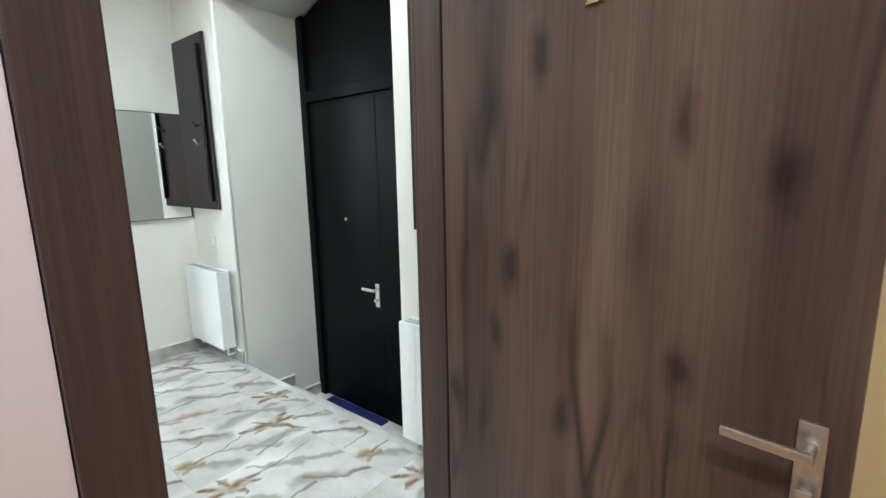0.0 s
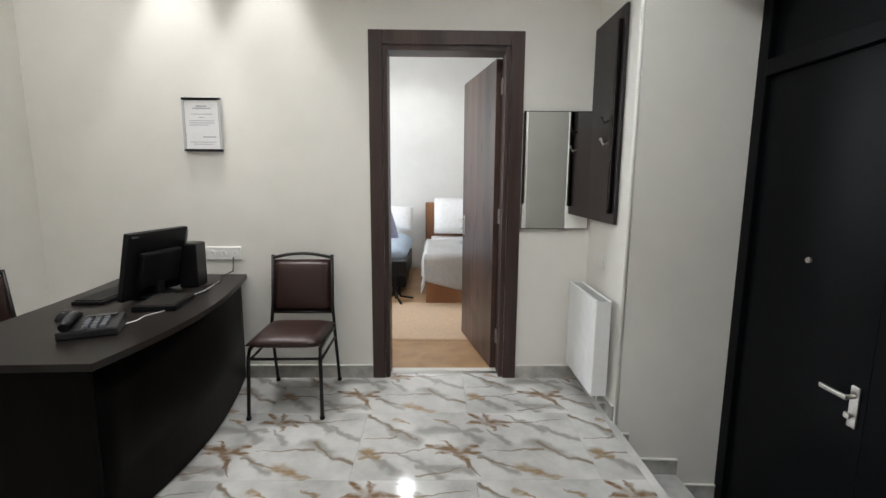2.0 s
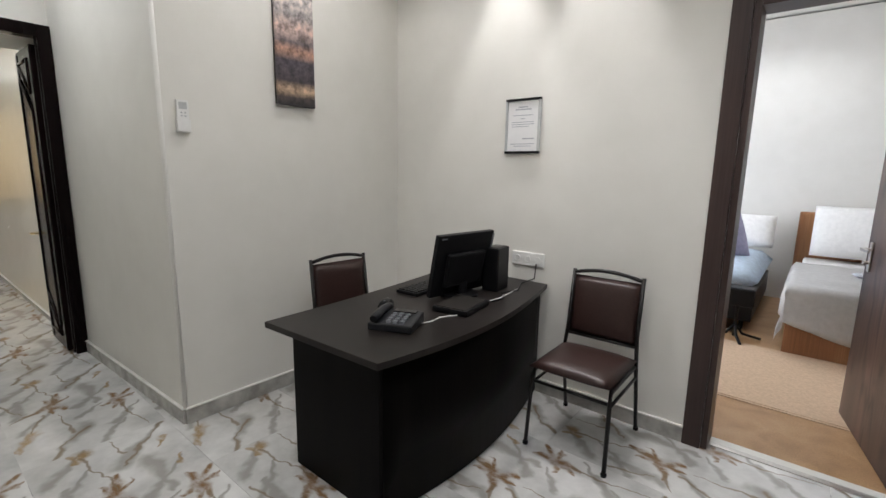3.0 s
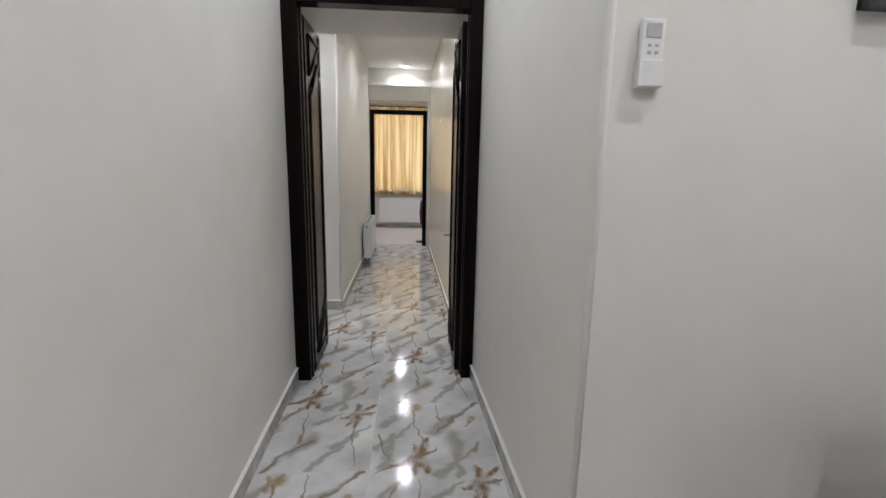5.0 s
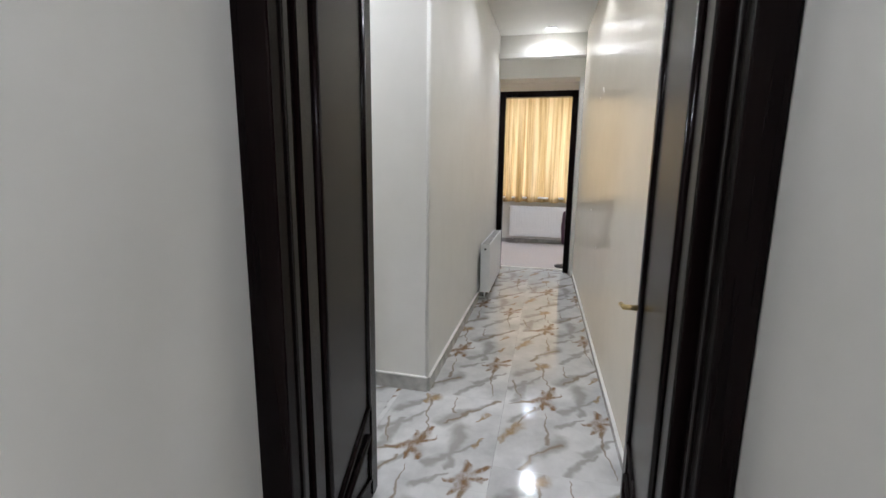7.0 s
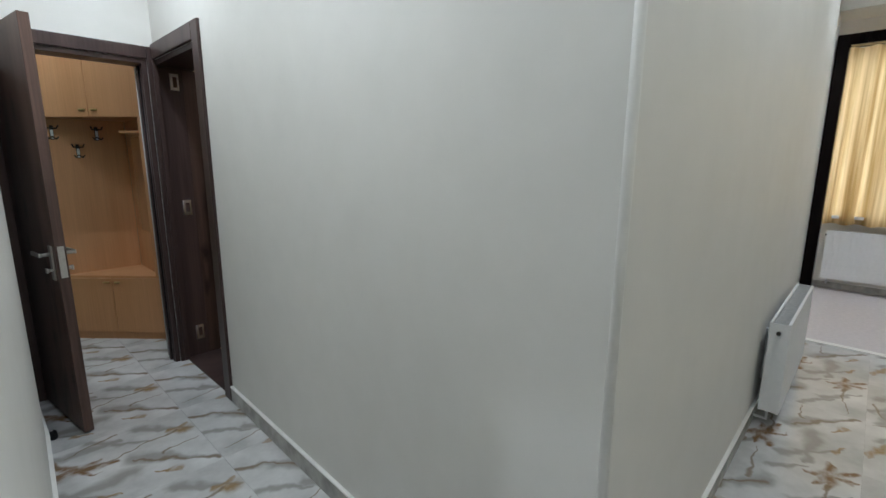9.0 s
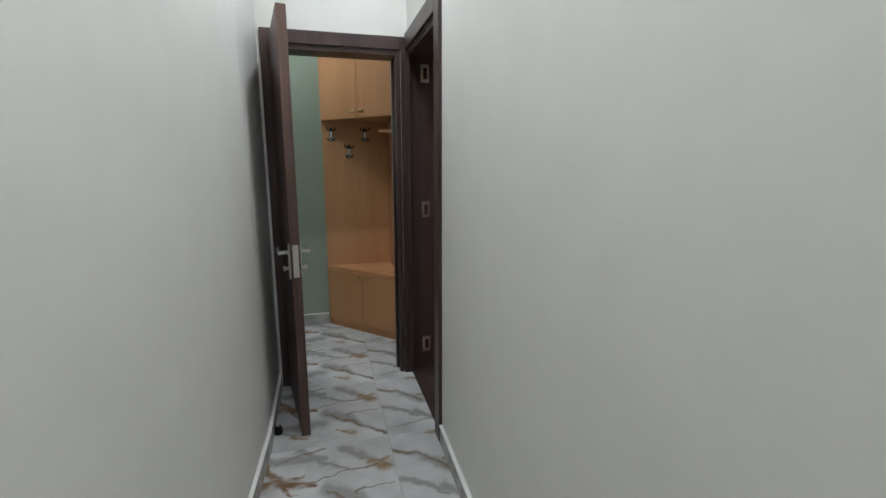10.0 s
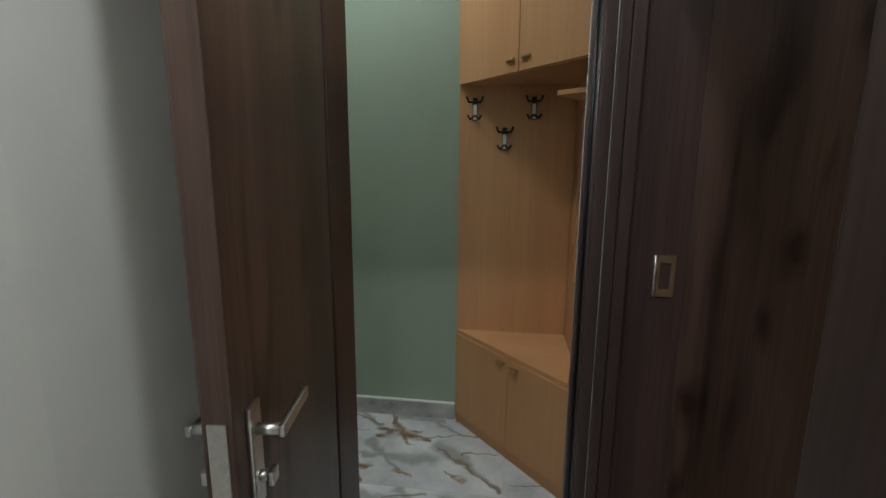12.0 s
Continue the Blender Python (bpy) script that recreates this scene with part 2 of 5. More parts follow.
M_DOOR = wood("dark_walnut_veneer", (0.070, 0.043, 0.034), (0.114, 0.070, 0.055), (0.160, 0.101, 0.080), 0.36, 1.0, True)
M_CASE = wood("dark_walnut_casing", (0.044, 0.028, 0.025), (0.070, 0.044, 0.039), (0.095, 0.060, 0.052), 0.38)
M_EBONY = wood("dark_lacquered_wood", (0.0035, 0.002, 0.002), (0.0065, 0.0035, 0.0034), (0.010, 0.005, 0.0048), 0.20, 1.0, False, 0.10)
M_EBONY_PANEL = wood("dark_lacquered_panel", (0.0050, 0.0035, 0.0030), (0.0085, 0.0058, 0.0046), (0.012, 0.0082, 0.0064), 0.24, 1.0, False, 0.45)
M_COAT = wood("black_brown_board", (0.014, 0.010, 0.011), (0.022, 0.016, 0.017), (0.032, 0.023, 0.024), 0.38)
M_BLACK = plain("black_steel_paint", (0.0035, 0.004, 0.005), 0.38, 0.0, 60, 0.2, 0.08, 0.09)
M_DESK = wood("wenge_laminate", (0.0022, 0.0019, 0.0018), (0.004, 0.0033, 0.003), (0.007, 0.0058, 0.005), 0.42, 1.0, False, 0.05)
# same wenge laminate, lightened: the sheen on the desktop is put into its colour
M_DESK_SHEEN = wood("wenge_laminate_with_sheen", (0.011, 0.0086, 0.0076), (0.015, 0.0118, 0.0104), (0.020, 0.0158, 0.0142), 0.36, 1.0, False, 0.26)
M_FRAME = plain("black_brown_tube_paint", (0.010, 0.008, 0.0075), 0.38, 0.0, 60, 0.15, 0.05, 0.35)
M_BEECH = wood("beech_laminate", (0.52, 0.260, 0.110), (0.56, 0.290, 0.130), (0.60, 0.320, 0.150), 0.42, 0.6, False, 0.35, 0.3)
M_BEDWOOD = wood("reddish_bed_wood", (0.26, 0.115, 0.05), (0.33, 0.15, 0.07), (0.40, 0.2, 0.095), 0.4, 0.6, False)
M_LAMINATE = wood("honey_laminate_floor", (0.40, 0.235, 0.115), (0.48, 0.29, 0.145), (0.54, 0.345, 0.185), 0.35, 0.8, False)
M_WHITE = plain("white_enamel", (0.83, 0.84, 0.84), 0.28, 0, 30, 0.02, 0.0)
M_GRILLE = plain("grey_grille", (0.50, 0.51, 0.51), 0.45)
M_PLASTIC = plain("white_plastic", (0.80, 0.80, 0.78), 0.4, 0, 30, 0.03, 0.0)
M_BLKPLAST = plain("black_plastic", (0.007, 0.007, 0.008), 0.35, 0, 80, 0.15, 0.05, 0.22)
M_SCREEN = plain("dark_screen_glass", (0.008, 0.008, 0.010), 0.08, 0, 5, 0.1, 0.0)
M_STEEL = plain("brushed_steel", (0.62, 0.60, 0.57), 0.28, 1.0, 90, 0.1, 0.05)
M_BRASS = plain("worn_brass", (0.62, 0.47, 0.22), 0.3, 1.0, 60, 0.15, 0.05)
M_IRON = plain("dark_antique_iron", (0.05, 0.045, 0.04), 0.4, 0.7, 60, 0.2, 0.1)
M_LEATHER = plain("brown_leatherette", (0.036, 0.018, 0.015), 0.36, 0, 160, 0.25, 0.35)
M_MAT = plain("blue_ribbed_mat", (0.008, 0.013, 0.115), 0.9, 0, 220, 0.4, 0.6)
M_LINEN = plain("white_bed_linen", (0.84, 0.83, 0.82), 0.85, 0, 25, 0.05, 0.3)
M_BLUE = plain("pale_blue_cloth", (0.50, 0.60, 0.72), 0.85, 0, 25, 0.12, 0.3)
M_LILAC = plain("lilac_cloth", (0.36, 0.35, 0.50), 0.85, 0, 25, 0.1, 0.3)
M_PAPER = plain("white_paper", (0.80, 0.80, 0.80), 0.6, 0, 20, 0.02, 0.0)
M_INK = plain("grey_print", (0.42, 0.43, 0.47), 0.6, 0, 20, 0.1, 0.0)
M_RUG = plain("pinkish_beige_rug", (0.57, 0.41, 0.28), 0.95, 0, 60, 0.1, 0.5)
M_FARFLOOR = plain("pale_carpet", (0.60, 0.56, 0.56), 0.6, 0, 30, 0.06, 0.1)
M_GLOW = glow("lit_lamp_disc", (1.0, 0.95, 0.86), 28.0)
M_PHONE = plain("dark_grey_phone_plastic", (0.014, 0.015, 0.018), 0.35, 0, 80, 0.15, 0.05)
M_PHONEKEY = plain("silver_grey_keys", (0.16, 0.17, 0.19), 0.4, 0, 80, 0.1, 0.0)
M_CABLE = plain("pale_cable", (0.55, 0.55, 0.53), 0.5)
M_PURPLE = plain("plum_cloth", (0.10, 0.045, 0.075), 0.85, 0, 30, 0.2, 0.3)

mm, mt, mb = nodes_of("mirror_silver")
mb.inputs["Base Color"].default_value = (0.86, 0.88, 0.87, 1)
mb.inputs["Metallic"].default_value, mb.inputs["Roughness"].default_value = 1.0, 0.015
M_MIRROR = mm


def curtain_cloth():
    m, t, b = nodes_of("golden_curtain_cloth")
    # upright streaks: light and shade of the pleats, put into the cloth colour
    n = noise_node(t, mapped(t, "Object", (16, 16, 0.5)), 1.0, 4)
    r = ramp(t, [(0.36, (0.44, 0.29, 0.11)), (0.64, (0.80, 0.62, 0.34))])
    t.links.new(n.outputs["Fac"], r.inputs["Fac"])
    t.links.new(r.outputs["Color"], b.inputs["Base Color"])
    b.inputs["Roughness"].default_value = 0.8
    tr = t.nodes.new("ShaderNodeBsdfTranslucent")
    t.links.new(r.outputs["Color"], tr.inputs["Color"])
    ms = t.nodes.new("ShaderNodeMixShader")
    ms.inputs[0].default_value = 0.6
    t.links.new(b.outputs[0], ms.inputs[1])
    t.links.new(tr.outputs[0], ms.inputs[2])
    t.links.new(ms.outputs[0], t.nodes["Material Output"].inputs["Surface"])
    return m


M_CURTAIN = curtain_cloth()


def poster_print():
    """A tall city-at-dusk print: pale sky above, lit stone in the middle, dark water below."""
    m, t, b = nodes_of("city_print")
    v = mapped(t, "Object", (1, 1, 1))
    sep = t.nodes.new("ShaderNodeSeparateXYZ")
    t.links.new(v, sep.inputs[0])
    mr = t.nodes.new("ShaderNodeMapRange")
    mr.inputs["From Max"].default_value = 0.95
    t.links.new(sep.outputs["Z"], mr.inputs["Value"])
    r = ramp(t, [(0.0, (0.015, 0.014, 0.018)), (0.05, (0.06, 0.05, 0.05)), (0.10, (0.50, 0.36, 0.25)), (0.15, (0.06, 0.05, 0.06)), (0.27, (0.09, 0.08, 0.10)),
                 (0.33, (0.46, 0.27, 0.20)), (0.38, (0.15, 0.13, 0.14)), (0.46, (0.58, 0.44, 0.40)), (0.54, (0.36, 0.33, 0.33)), (0.64, (0.60, 0.56, 0.55)), (1.0, (0.70, 0.71, 0.74))])
    t.links.new(mr.outputs["Result"], r.inputs["Fac"])
    n = noise_node(t, v, 24, 5, 0.65)
    n2 = ramp(t, [(0.38, (0.40, 0.38, 0.37)), (0.50, (0.95, 0.93, 0.92)), (0.64, (1.6, 1.5, 1.4))])
    t.links.new(n.outputs["Fac"], n2.inputs["Fac"])
    t.links.new(mix(t, 0.85, r.outputs["Color"], n2.outputs["Color"], "MULTIPLY"), b.inputs["Base Color"])
    b.inputs["Roughness"].default_value = 0.3
    return m


M_POSTER = poster_print()

# ---- shape helpers ----


def link_mesh(name, bm, material, smooth=False):
    me = bpy.data.meshes.new(name)
    bm.normal_update()
    bm.to_mesh(me)
    bm.free()
    me.materials.append(material)
    if smooth:
        for p in me.polygons:
            p.use_smooth = True
    return new(name, me)


def part(name, bm, material, parent, label="", smooth=False):
    ob = link_mesh(name, bm, material, smooth)
    ob.parent = parent
    if label:
        tagged(ob, label)
    return ob


def thing(name, m, label, category, group=""):
    ob = new(name)
    ob.empty_display_size = 0.1
    ob.matrix_world = m
    return tagged(ob, label, category, group)


def structure(name, bm, material, label, category, smooth=False):
    return tagged(link_mesh(name, bm, material, smooth), label, category, "", "structure")


def add_box(bm, x0, y0, z0, x1, y1, z1, bevel=0.0):
    b = bmesh.new() if bevel else bm
    vs = [b.verts.new((x, y, z)) for z in (z0, z1) for y in (y0, y1) for x in (x0, x1)]
    for f in ((0, 2, 3, 1), (4, 5, 7, 6), (0, 1, 5, 4), (2, 6, 7, 3), (0, 4, 6, 2), (1, 3, 7, 5)):
        b.faces.new([vs[i] for i in f])
    if bevel:
        bmesh.ops.bevel(b, geom=b.edges[:], offset=bevel, segments=2, profile=0.6, affect="EDGES")
        merge_into(bm, b)
    return bm


def merge_into(bm, other, m=None):
    table = {}
    for v in other.verts:
        table[v] = bm.verts.new(m @ v.co if m else v.co)
    for f in other.faces:
        n = bm.faces.new([table[v] for v in f.verts])
        n.smooth = f.smooth
    other.free()
    return bm


def box(x0, y0, z0, x1, y1, z1, bevel=0.0):
    return add_box(bmesh.new(), x0, y0, z0, x1, y1, z1, bevel)


def prism(points, z0, z1, bevel=0.0):
    """An upright prism over a plan polygon given counter-clockwise."""
    bm = bmesh.new()
    lo = [bm.verts.new((x, y, z0)) for x, y in points]
    hi = [bm.verts.new((x, y, z1)) for x, y in points]
    n = len(points)
    bm.faces.new(lo[::-1])
    bm.faces.new(hi)
    for i in range(n):
        j = (i + 1) % n
        bm.faces.new((lo[i], lo[j], hi[j], hi[i]))
    if bevel:
        bmesh.ops.bevel(bm, geom=bm.edges[:], offset=bevel, segments=2, profile=0.6, affect="EDGES")
    return bm


def tube(points, radius, seg=8, bm=None):
    """A round bar along a line of points."""
    bm = bm or bmesh.new()
    pts = [Vector(p) for p in points]
    rings = []
    up = Vector((0.31, 0.17, 0.93)).normalized()
    for i, p in enumerate(pts):
        d = (pts[min(i + 1, len(pts) - 1)] - pts[max(i - 1, 0)]).normalized()
        a = d.cross(up)
        if a.length < 0.05:
            a = d.cross(Vector((1, 0, 0)))
        a.normalize()
        b = d.cross(a)
        rings.append([bm.verts.new(p + radius * (math.cos(k * math.tau / seg) * a + math.sin(k * math.tau / seg) * b)) for k in range(seg)])
    for r0, r1 in zip(rings, rings[1:]):
        for k in range(seg):
            f = bm.faces.new((r0[k], r0[(k + 1) % seg], r1[(k + 1) % seg], r1[k]))
            f.smooth = True
    bm.faces.new(rings[0][::-1])
    bm.faces.new(rings[-1])
    return bm


def arc(a, b, sag, n=8):
    """Points from a to b that bow by the vector sag in the middle."""
    a, b, sag = Vector(a), Vector(b), Vector(sag)
    return [a.lerp(b, i / n) + sag * (1 - (2 * i / n - 1) ** 2) for i in range(n + 1)]


def lathe(profile, seg=20):
    """Turns a profile of (radius, height) about z."""
    bm = bmesh.new()
    rings = [[bm.verts.new((r * math.cos(k * math.tau / seg), r * math.sin(k * math.tau / seg), z)) for k in range(seg)] for r, z in profile]
    for r0, r1 in zip(rings, rings[1:]):
        for k in range(seg):
            f = bm.faces.new((r0[k], r0[(k + 1) % seg], r1[(k + 1) % seg], r1[k]))
            f.smooth = True
    bm.faces.new(rings[0][::-1])
    bm.faces.new(rings[-1])
    return bm


def cushion(x0, y0, z0, x1, y1, z1, puff=0.02, n=10):
    """A padded slab with a crowned top and rounded rim."""
    bm = bmesh.new()
    grid = []
    for side in (1, -1):
        rows = []
        for i in range(n + 1):
            row = []
            for j in range(n + 1):
                u, v = 2 * i / n - 1, 2 * j / n - 1
                e = max(0.0, 1 - abs(u) ** 6) ** 0.5 * max(0.0, 1 - abs(v) ** 6) ** 0.5
                zc, h = (z0 + z1) / 2, (z1 - z0) / 2
                k = e * (1 + puff / h * (1 - u * u) * (1 - v * v)) if side > 0 else e
                row.append(bm.verts.new(((x0 + x1) / 2 + u * (x1 - x0) / 2, (y0 + y1) / 2 + v * (y1 - y0) / 2, zc + side * h * k)))
            rows.append(row)
        grid.append(rows)
    for side, rows in zip((1, -1), grid):
        for i in range(n):
            for j in range(n):
                q = [rows[i][j], rows[i + 1][j], rows[i + 1][j + 1], rows[i][j + 1]]
                f = bm.faces.new(q if side > 0 else q[::-1])
                f.smooth = True
    bmesh.ops.remove_doubles(bm, verts=bm.verts[:], dist=1e-5)
    return bm


def wall_boxes(x0, y0, x1, y1, z0, z1, openings=(), along="x"):
    """A straight wall as boxes round its openings, each (from, to, bottom, top) along the wall."""
    bm = bmesh.new()

    def piece(a, b, lo, hi):
        if b - a > 1e-4 and hi - lo > 1e-4:
            if along == "x":
                add_box(bm, a, y0, lo, b, y1, hi)
            else:
                add_box(bm, x0, a, lo, x1, b, hi)

    at, end = (x0, x1) if along == "x" else (y0, y1)
    for a, b, lo, hi in sorted(openings):
        piece(at, a, z0, z1)
        piece(a, b, z0, lo)
        piece(a, b, hi, z1)
        at = b
    piece(at, end, z0, z1)
    return bm


# ---- structure ----
HALL_H, COR_H = 3.12, 2.77

structure("wall_north", wall_boxes(-1.94, 3.20, 2.6, 3.36, -0.6, HALL_H, [(0.275, 1.075, 0.0, 2.165)]), M_WALL, "smooth cream painted wall with a bedroom doorway", "wall")
structure("wall_east", prism([(1.62, 2.60), (2.40, 2.56), (2.40, 3.20), (1.62, 3.20)], -0.6, HALL_H), M_WALL, "cream painted wall pier beside the entrance niche", "wall")
structure("wall_south_east", box(1.62, 0.30, -0.6, 2.40, 1.035, HALL_H), M_WALL, "cream painted wall pier with a radiator", "wall")
structure("wall_entrance", box(2.30, 1.035, -0.6, 2.40, 2.57, HALL_H), M_WALL, "plain wall behind the entrance door", "wall")


def niche_arch():
    bm = bmesh.new()
    n = 14
    lo0, lo1, hi0, hi1 = [], [], [], []
    for i in range(n + 1):
        u = i / n
        y = 1.035 + u * (2.57 - 1.035)
        z = 2.42 + 0.20 * (1 - (2 * u - 1) ** 2)
        lo0.append(bm.verts.new((1.62, y, z + 0.03)))
        lo1.append(bm.verts.new((2.30, y, z)))
        hi0.append(bm.verts.new((1.62, y, HALL_H)))
        hi1.append(bm.verts.new((2.30, y, HALL_H)))
    for i in range(n):
        bm.faces.new((lo0[i], lo0[i + 1], lo1[i + 1], lo1[i])).smooth = True
        bm.faces.new((lo0[i + 1], lo0[i], hi0[i], hi0[i + 1]))
        bm.faces.new((lo1[i], lo1[i + 1], hi1[i + 1], hi1[i]))
        bm.faces.new((hi0[i], hi1[i], hi1[i + 1], hi0[i + 1]))
    bm.faces.new((lo0[0], lo1[0], hi1[0], hi0[0]))
    bm.faces.new((lo1[n], lo0[n], hi0[n], hi1[n]))
    return bm


structure("niche_arch", niche_arch(), M_WALL, "cream arched plaster soffit above the entrance", "wall")


def south_wall():
    bm = prism([(-4.085, 0.372), (-4.10, 0.27), (0.285, 0.27), (0.285, 0.435)], 0, HALL_H)
    add_box(bm, 0.285, 0.335, 2.06, 1.125, 0.435, HALL_H)
    add_box(bm, 1.125, 0.335, -0.6, 1.62, 0.435, HALL_H)
    return bm


structure("wall_south", south_wall(), M_WALL, "smooth cream painted wall beside the passage", "wall")
structure("wall_west", prism([(-1.94, 3.36), (-3.59, 3.36), (-3.59, 1.500), (-1.94, 1.565)], 0, HALL_H), M_WALL, "cream painted wall behind the desk", "wall")
structure("ceiling_hall", box(-4.0, 0.2, HALL_H, 2.5, 3.4, HALL_H + 0.12), M_CEIL, "white painted hall ceiling with downlights", "ceiling")

# thick wall of the double doorway
structure("wall_doorway_lintel", box(-4.20, 0.27, 2.235, -3.59, 1.75, HALL_H), M_WALL, "thick cream lintel over the double doorway", "wall")
structure("wall_passage_north", prism([(-3.59, 1.500), (-3.59, 1.75), (-8.33, 1.65), (-8.33, 1.415), (-4.20, 1.480)], 0, COR_H + 0.1), M_PANEL, "glossy cream painted panel wall along the corridor", "wall")
structure("wall_passage_south", prism([(-4.955, 0.460), (-4.9595, 0.31), (-8.15, 0.29), (-8.15, 0.460)][::-1], 0, COR_H + 0.1), M_WALL, "cream painted corridor wall with a radiator", "wall")
def side_wall():
    bm = prism([(-4.9595, 0.31), (-5.25, 0.31), (-5.25, -1.80), (-5.025, -1.80)], 0, COR_H + 0.1)
    add_box(bm, -5.25, -2.555, 1.945, -5.025, -1.80, COR_H + 0.1)
    add_box(bm, -5.25, -2.68, 0, -5.025, -2.555, COR_H + 0.1)
    return bm


structure("wall_side_west", side_wall(), M_WALL, "cream painted wall with a side doorway", "wall")
structure("wall_side_east", prism([(-3.70, -2.68), (-3.70, 0.27), (-4.10, 0.27), (-4.225, -1.85), (-4.225, -2.68)], 0, COR_H + 0.1), M_WALL, "cream painted side corridor wall", "wall")
structure("wall_side_end", wall_boxes(-5.025, -2.655, -4.225, -2.505, 0, COR_H + 0.1, [(-4.985, -4.300, 0.0, 1.945)]), M_WALL, "cream wall with the cloakroom doorway", "wall")
structure("wall_corridor_end", wall_boxes(-8.34, 0.15, -8.15, 1.75, 0, COR_H + 0.1, [(0.460, 1.372, 0.0, 2.30)], "y"), M_WALL, "white wall with the far doorway", "wall")
structure("ceiling_corridor", box(-8.34, -2.68, COR_H, -3.70, 1.76, COR_H + 0.1), M_CEIL, "white corridor ceiling with round downlights", "ceiling")
structure("cornice", box(-8.15, 0.460, 2.50, -8.03, 1.415, 2.55, 0.006), M_CEIL, "thin plaster ledge above the far doorway", "cornice")

# cloakroom
structure("wall_cloak_south", box(-5.30, -3.71, 0, -2.9, -3.570, COR_H), M_GREEN, "sage green painted wall", "wall")
structure("wall_cloak_west", box(-5.30, -3.570, 0, -5.082, -2.68, COR_H), M_GREEN, "sage green painted wall", "wall")
structure("wall_cloak_east", box(-3.05, -3.570, 0, -2.9, -2.5, COR_H), M_GREEN, "sage green painted wall", "wall")
structure("wall_cloak_north", wall_boxes(-5.082, -2.705, -3.05, -2.684, 0, COR_H, [(-4.985, -4.300, 0.0, 1.945)]), M_GREEN, "sage green painted wall", "wall")
structure("ceiling_cloak", box(-5.30, -3.72, COR_H, -2.9, -2.68, COR_H + 0.1), M_CEIL, "white cloakroom ceiling", "ceiling")

# side room behind the side doorway
structure("wall_sideroom", wall_boxes(-6.8, -2.7, -6.7, 0.3, 0, COR_H, (), "y"), M_TAN, "tan painted room wall", "wall")
structure("wall_sideroom_south", box(-6.7, -2.82, 0, -5.30, -2.68, COR_H), M_TAN, "tan painted room wall", "wall")
structure("wall_sideroom_north", box(-6.7, 0.17, 0, -5.25, 0.28, COR_H), M_TAN, "tan painted room wall", "wall")
structure("ceiling_sideroom", box(-6.8, -2.82, COR_H, -5.25, 0.28, COR_H + 0.1), M_CEIL, "white room ceiling", "ceiling")
structure("floor_sideroom", box(-6.8, -2.82, -0.1, -5.20, 0.28, -0.002), M_LAMINATE, "honey laminate floor", "floor")

# first room
structure("wall_room_east", box(1.24, -2.5, 0, 1.36, 0.30, 2.8), M_TAN, "tan painted room wall", "wall")
structure("wall_room_north", box(-1.6, 0.255, 0, 0.230, 0.268, 2.8), M_PINK, "pale pink painted room wall", "wall")
structure("wall_room_west", box(-1.72, -2.5, 0, -1.6, 0.268, 2.8), M_PINK, "pale pink painted room wall", "wall")
structure("wall_room_south", box(-1.72, -2.62, 0, 1.36, -2.5, 2.8), M_PINK, "pale pink painted room wall", "wall")
structure("ceiling_room", box(-1.72, -2.62, 2.8, 1.36, 0.268, 2.9), M_CEIL, "white room ceiling", "ceiling")
structure("floor_room", box(-1.72, -2.62, -0.1, 1.36, 0.30, -0.002), M_LAMINATE, "honey laminate floor", "floor")

# bedroom
structure("floor_bedroom", box(-1.8, 3.29, -0.1, 2.6, 7.3, -0.002), M_LAMINATE, "honey laminate bedroom floor", "floor")
structure("wall_bedroom_north", box(-1.8, 7.12, 0, 2.6, 7.3, 3.1), M_BEDWALL, "pale bedroom wall behind the beds", "wall")
structure("wall_bedroom_west", wall_boxes(-1.80, 3.36, -1.64, 7.12, 0, 3.1, [(4.5, 6.1, 0.9, 2.5)], "y"), M_BEDWALL, "pale bedroom wall with a window", "wall")
structure("wall_bedroom_east", box(2.4, 3.36, 0, 2.6, 7.12, 3.1), M_BEDWALL, "pale bedroom wall", "wall")
structure("ceiling_bedroom", box(-1.8, 3.30, 3.12, 2.6, 7.3, 3.22), M_CEIL, "white bedroom ceiling", "ceiling")

# far room
structure("floor_far_room", box(-10.76, -0.96, -0.1, -8.46, 2.84, -0.002), M_FARFLOOR, "pale carpeted floor of the far room", "floor")
structure("wall_far_west", wall_boxes(-10.68, -0.96, -10.50, 2.84, 0, 2.8, [(-0.26, 1.84, 0.80, 2.40)], "y"), M_WALL, "cream wall with a curtained window", "wall")
structure("wall_far_south", box(-10.66, -1.08, 0, -8.34, -0.96, 2.8), M_WALL, "cream wall of the far room", "wall")
structure("wall_far_north", box(-10.66, 2.84, 0, -8.34, 2.96, 2.8), M_WALL, "cream wall of the far room", "wall")
structure("wall_far_east", wall_boxes(-8.46, -0.96, -8.34, 2.84, 0, 2.8, [(0.44, 1.40, 0.0, 2.30)], "y"), M_WALL, "cream wall of the far room", "wall")
structure("ceiling_far_room", box(-10.76, -1.06, 2.8, -8.34, 2.94, 2.9), M_CEIL, "white ceiling of the far room", "ceiling")

ground = structure("ground", box(-400, -400, -1.3, 400, 400, -1.2), plain("dusty_paving", (0.25, 0.24, 0.22), 0.9, 0, 3, 0.2), "grey paved ground outside", "ground")

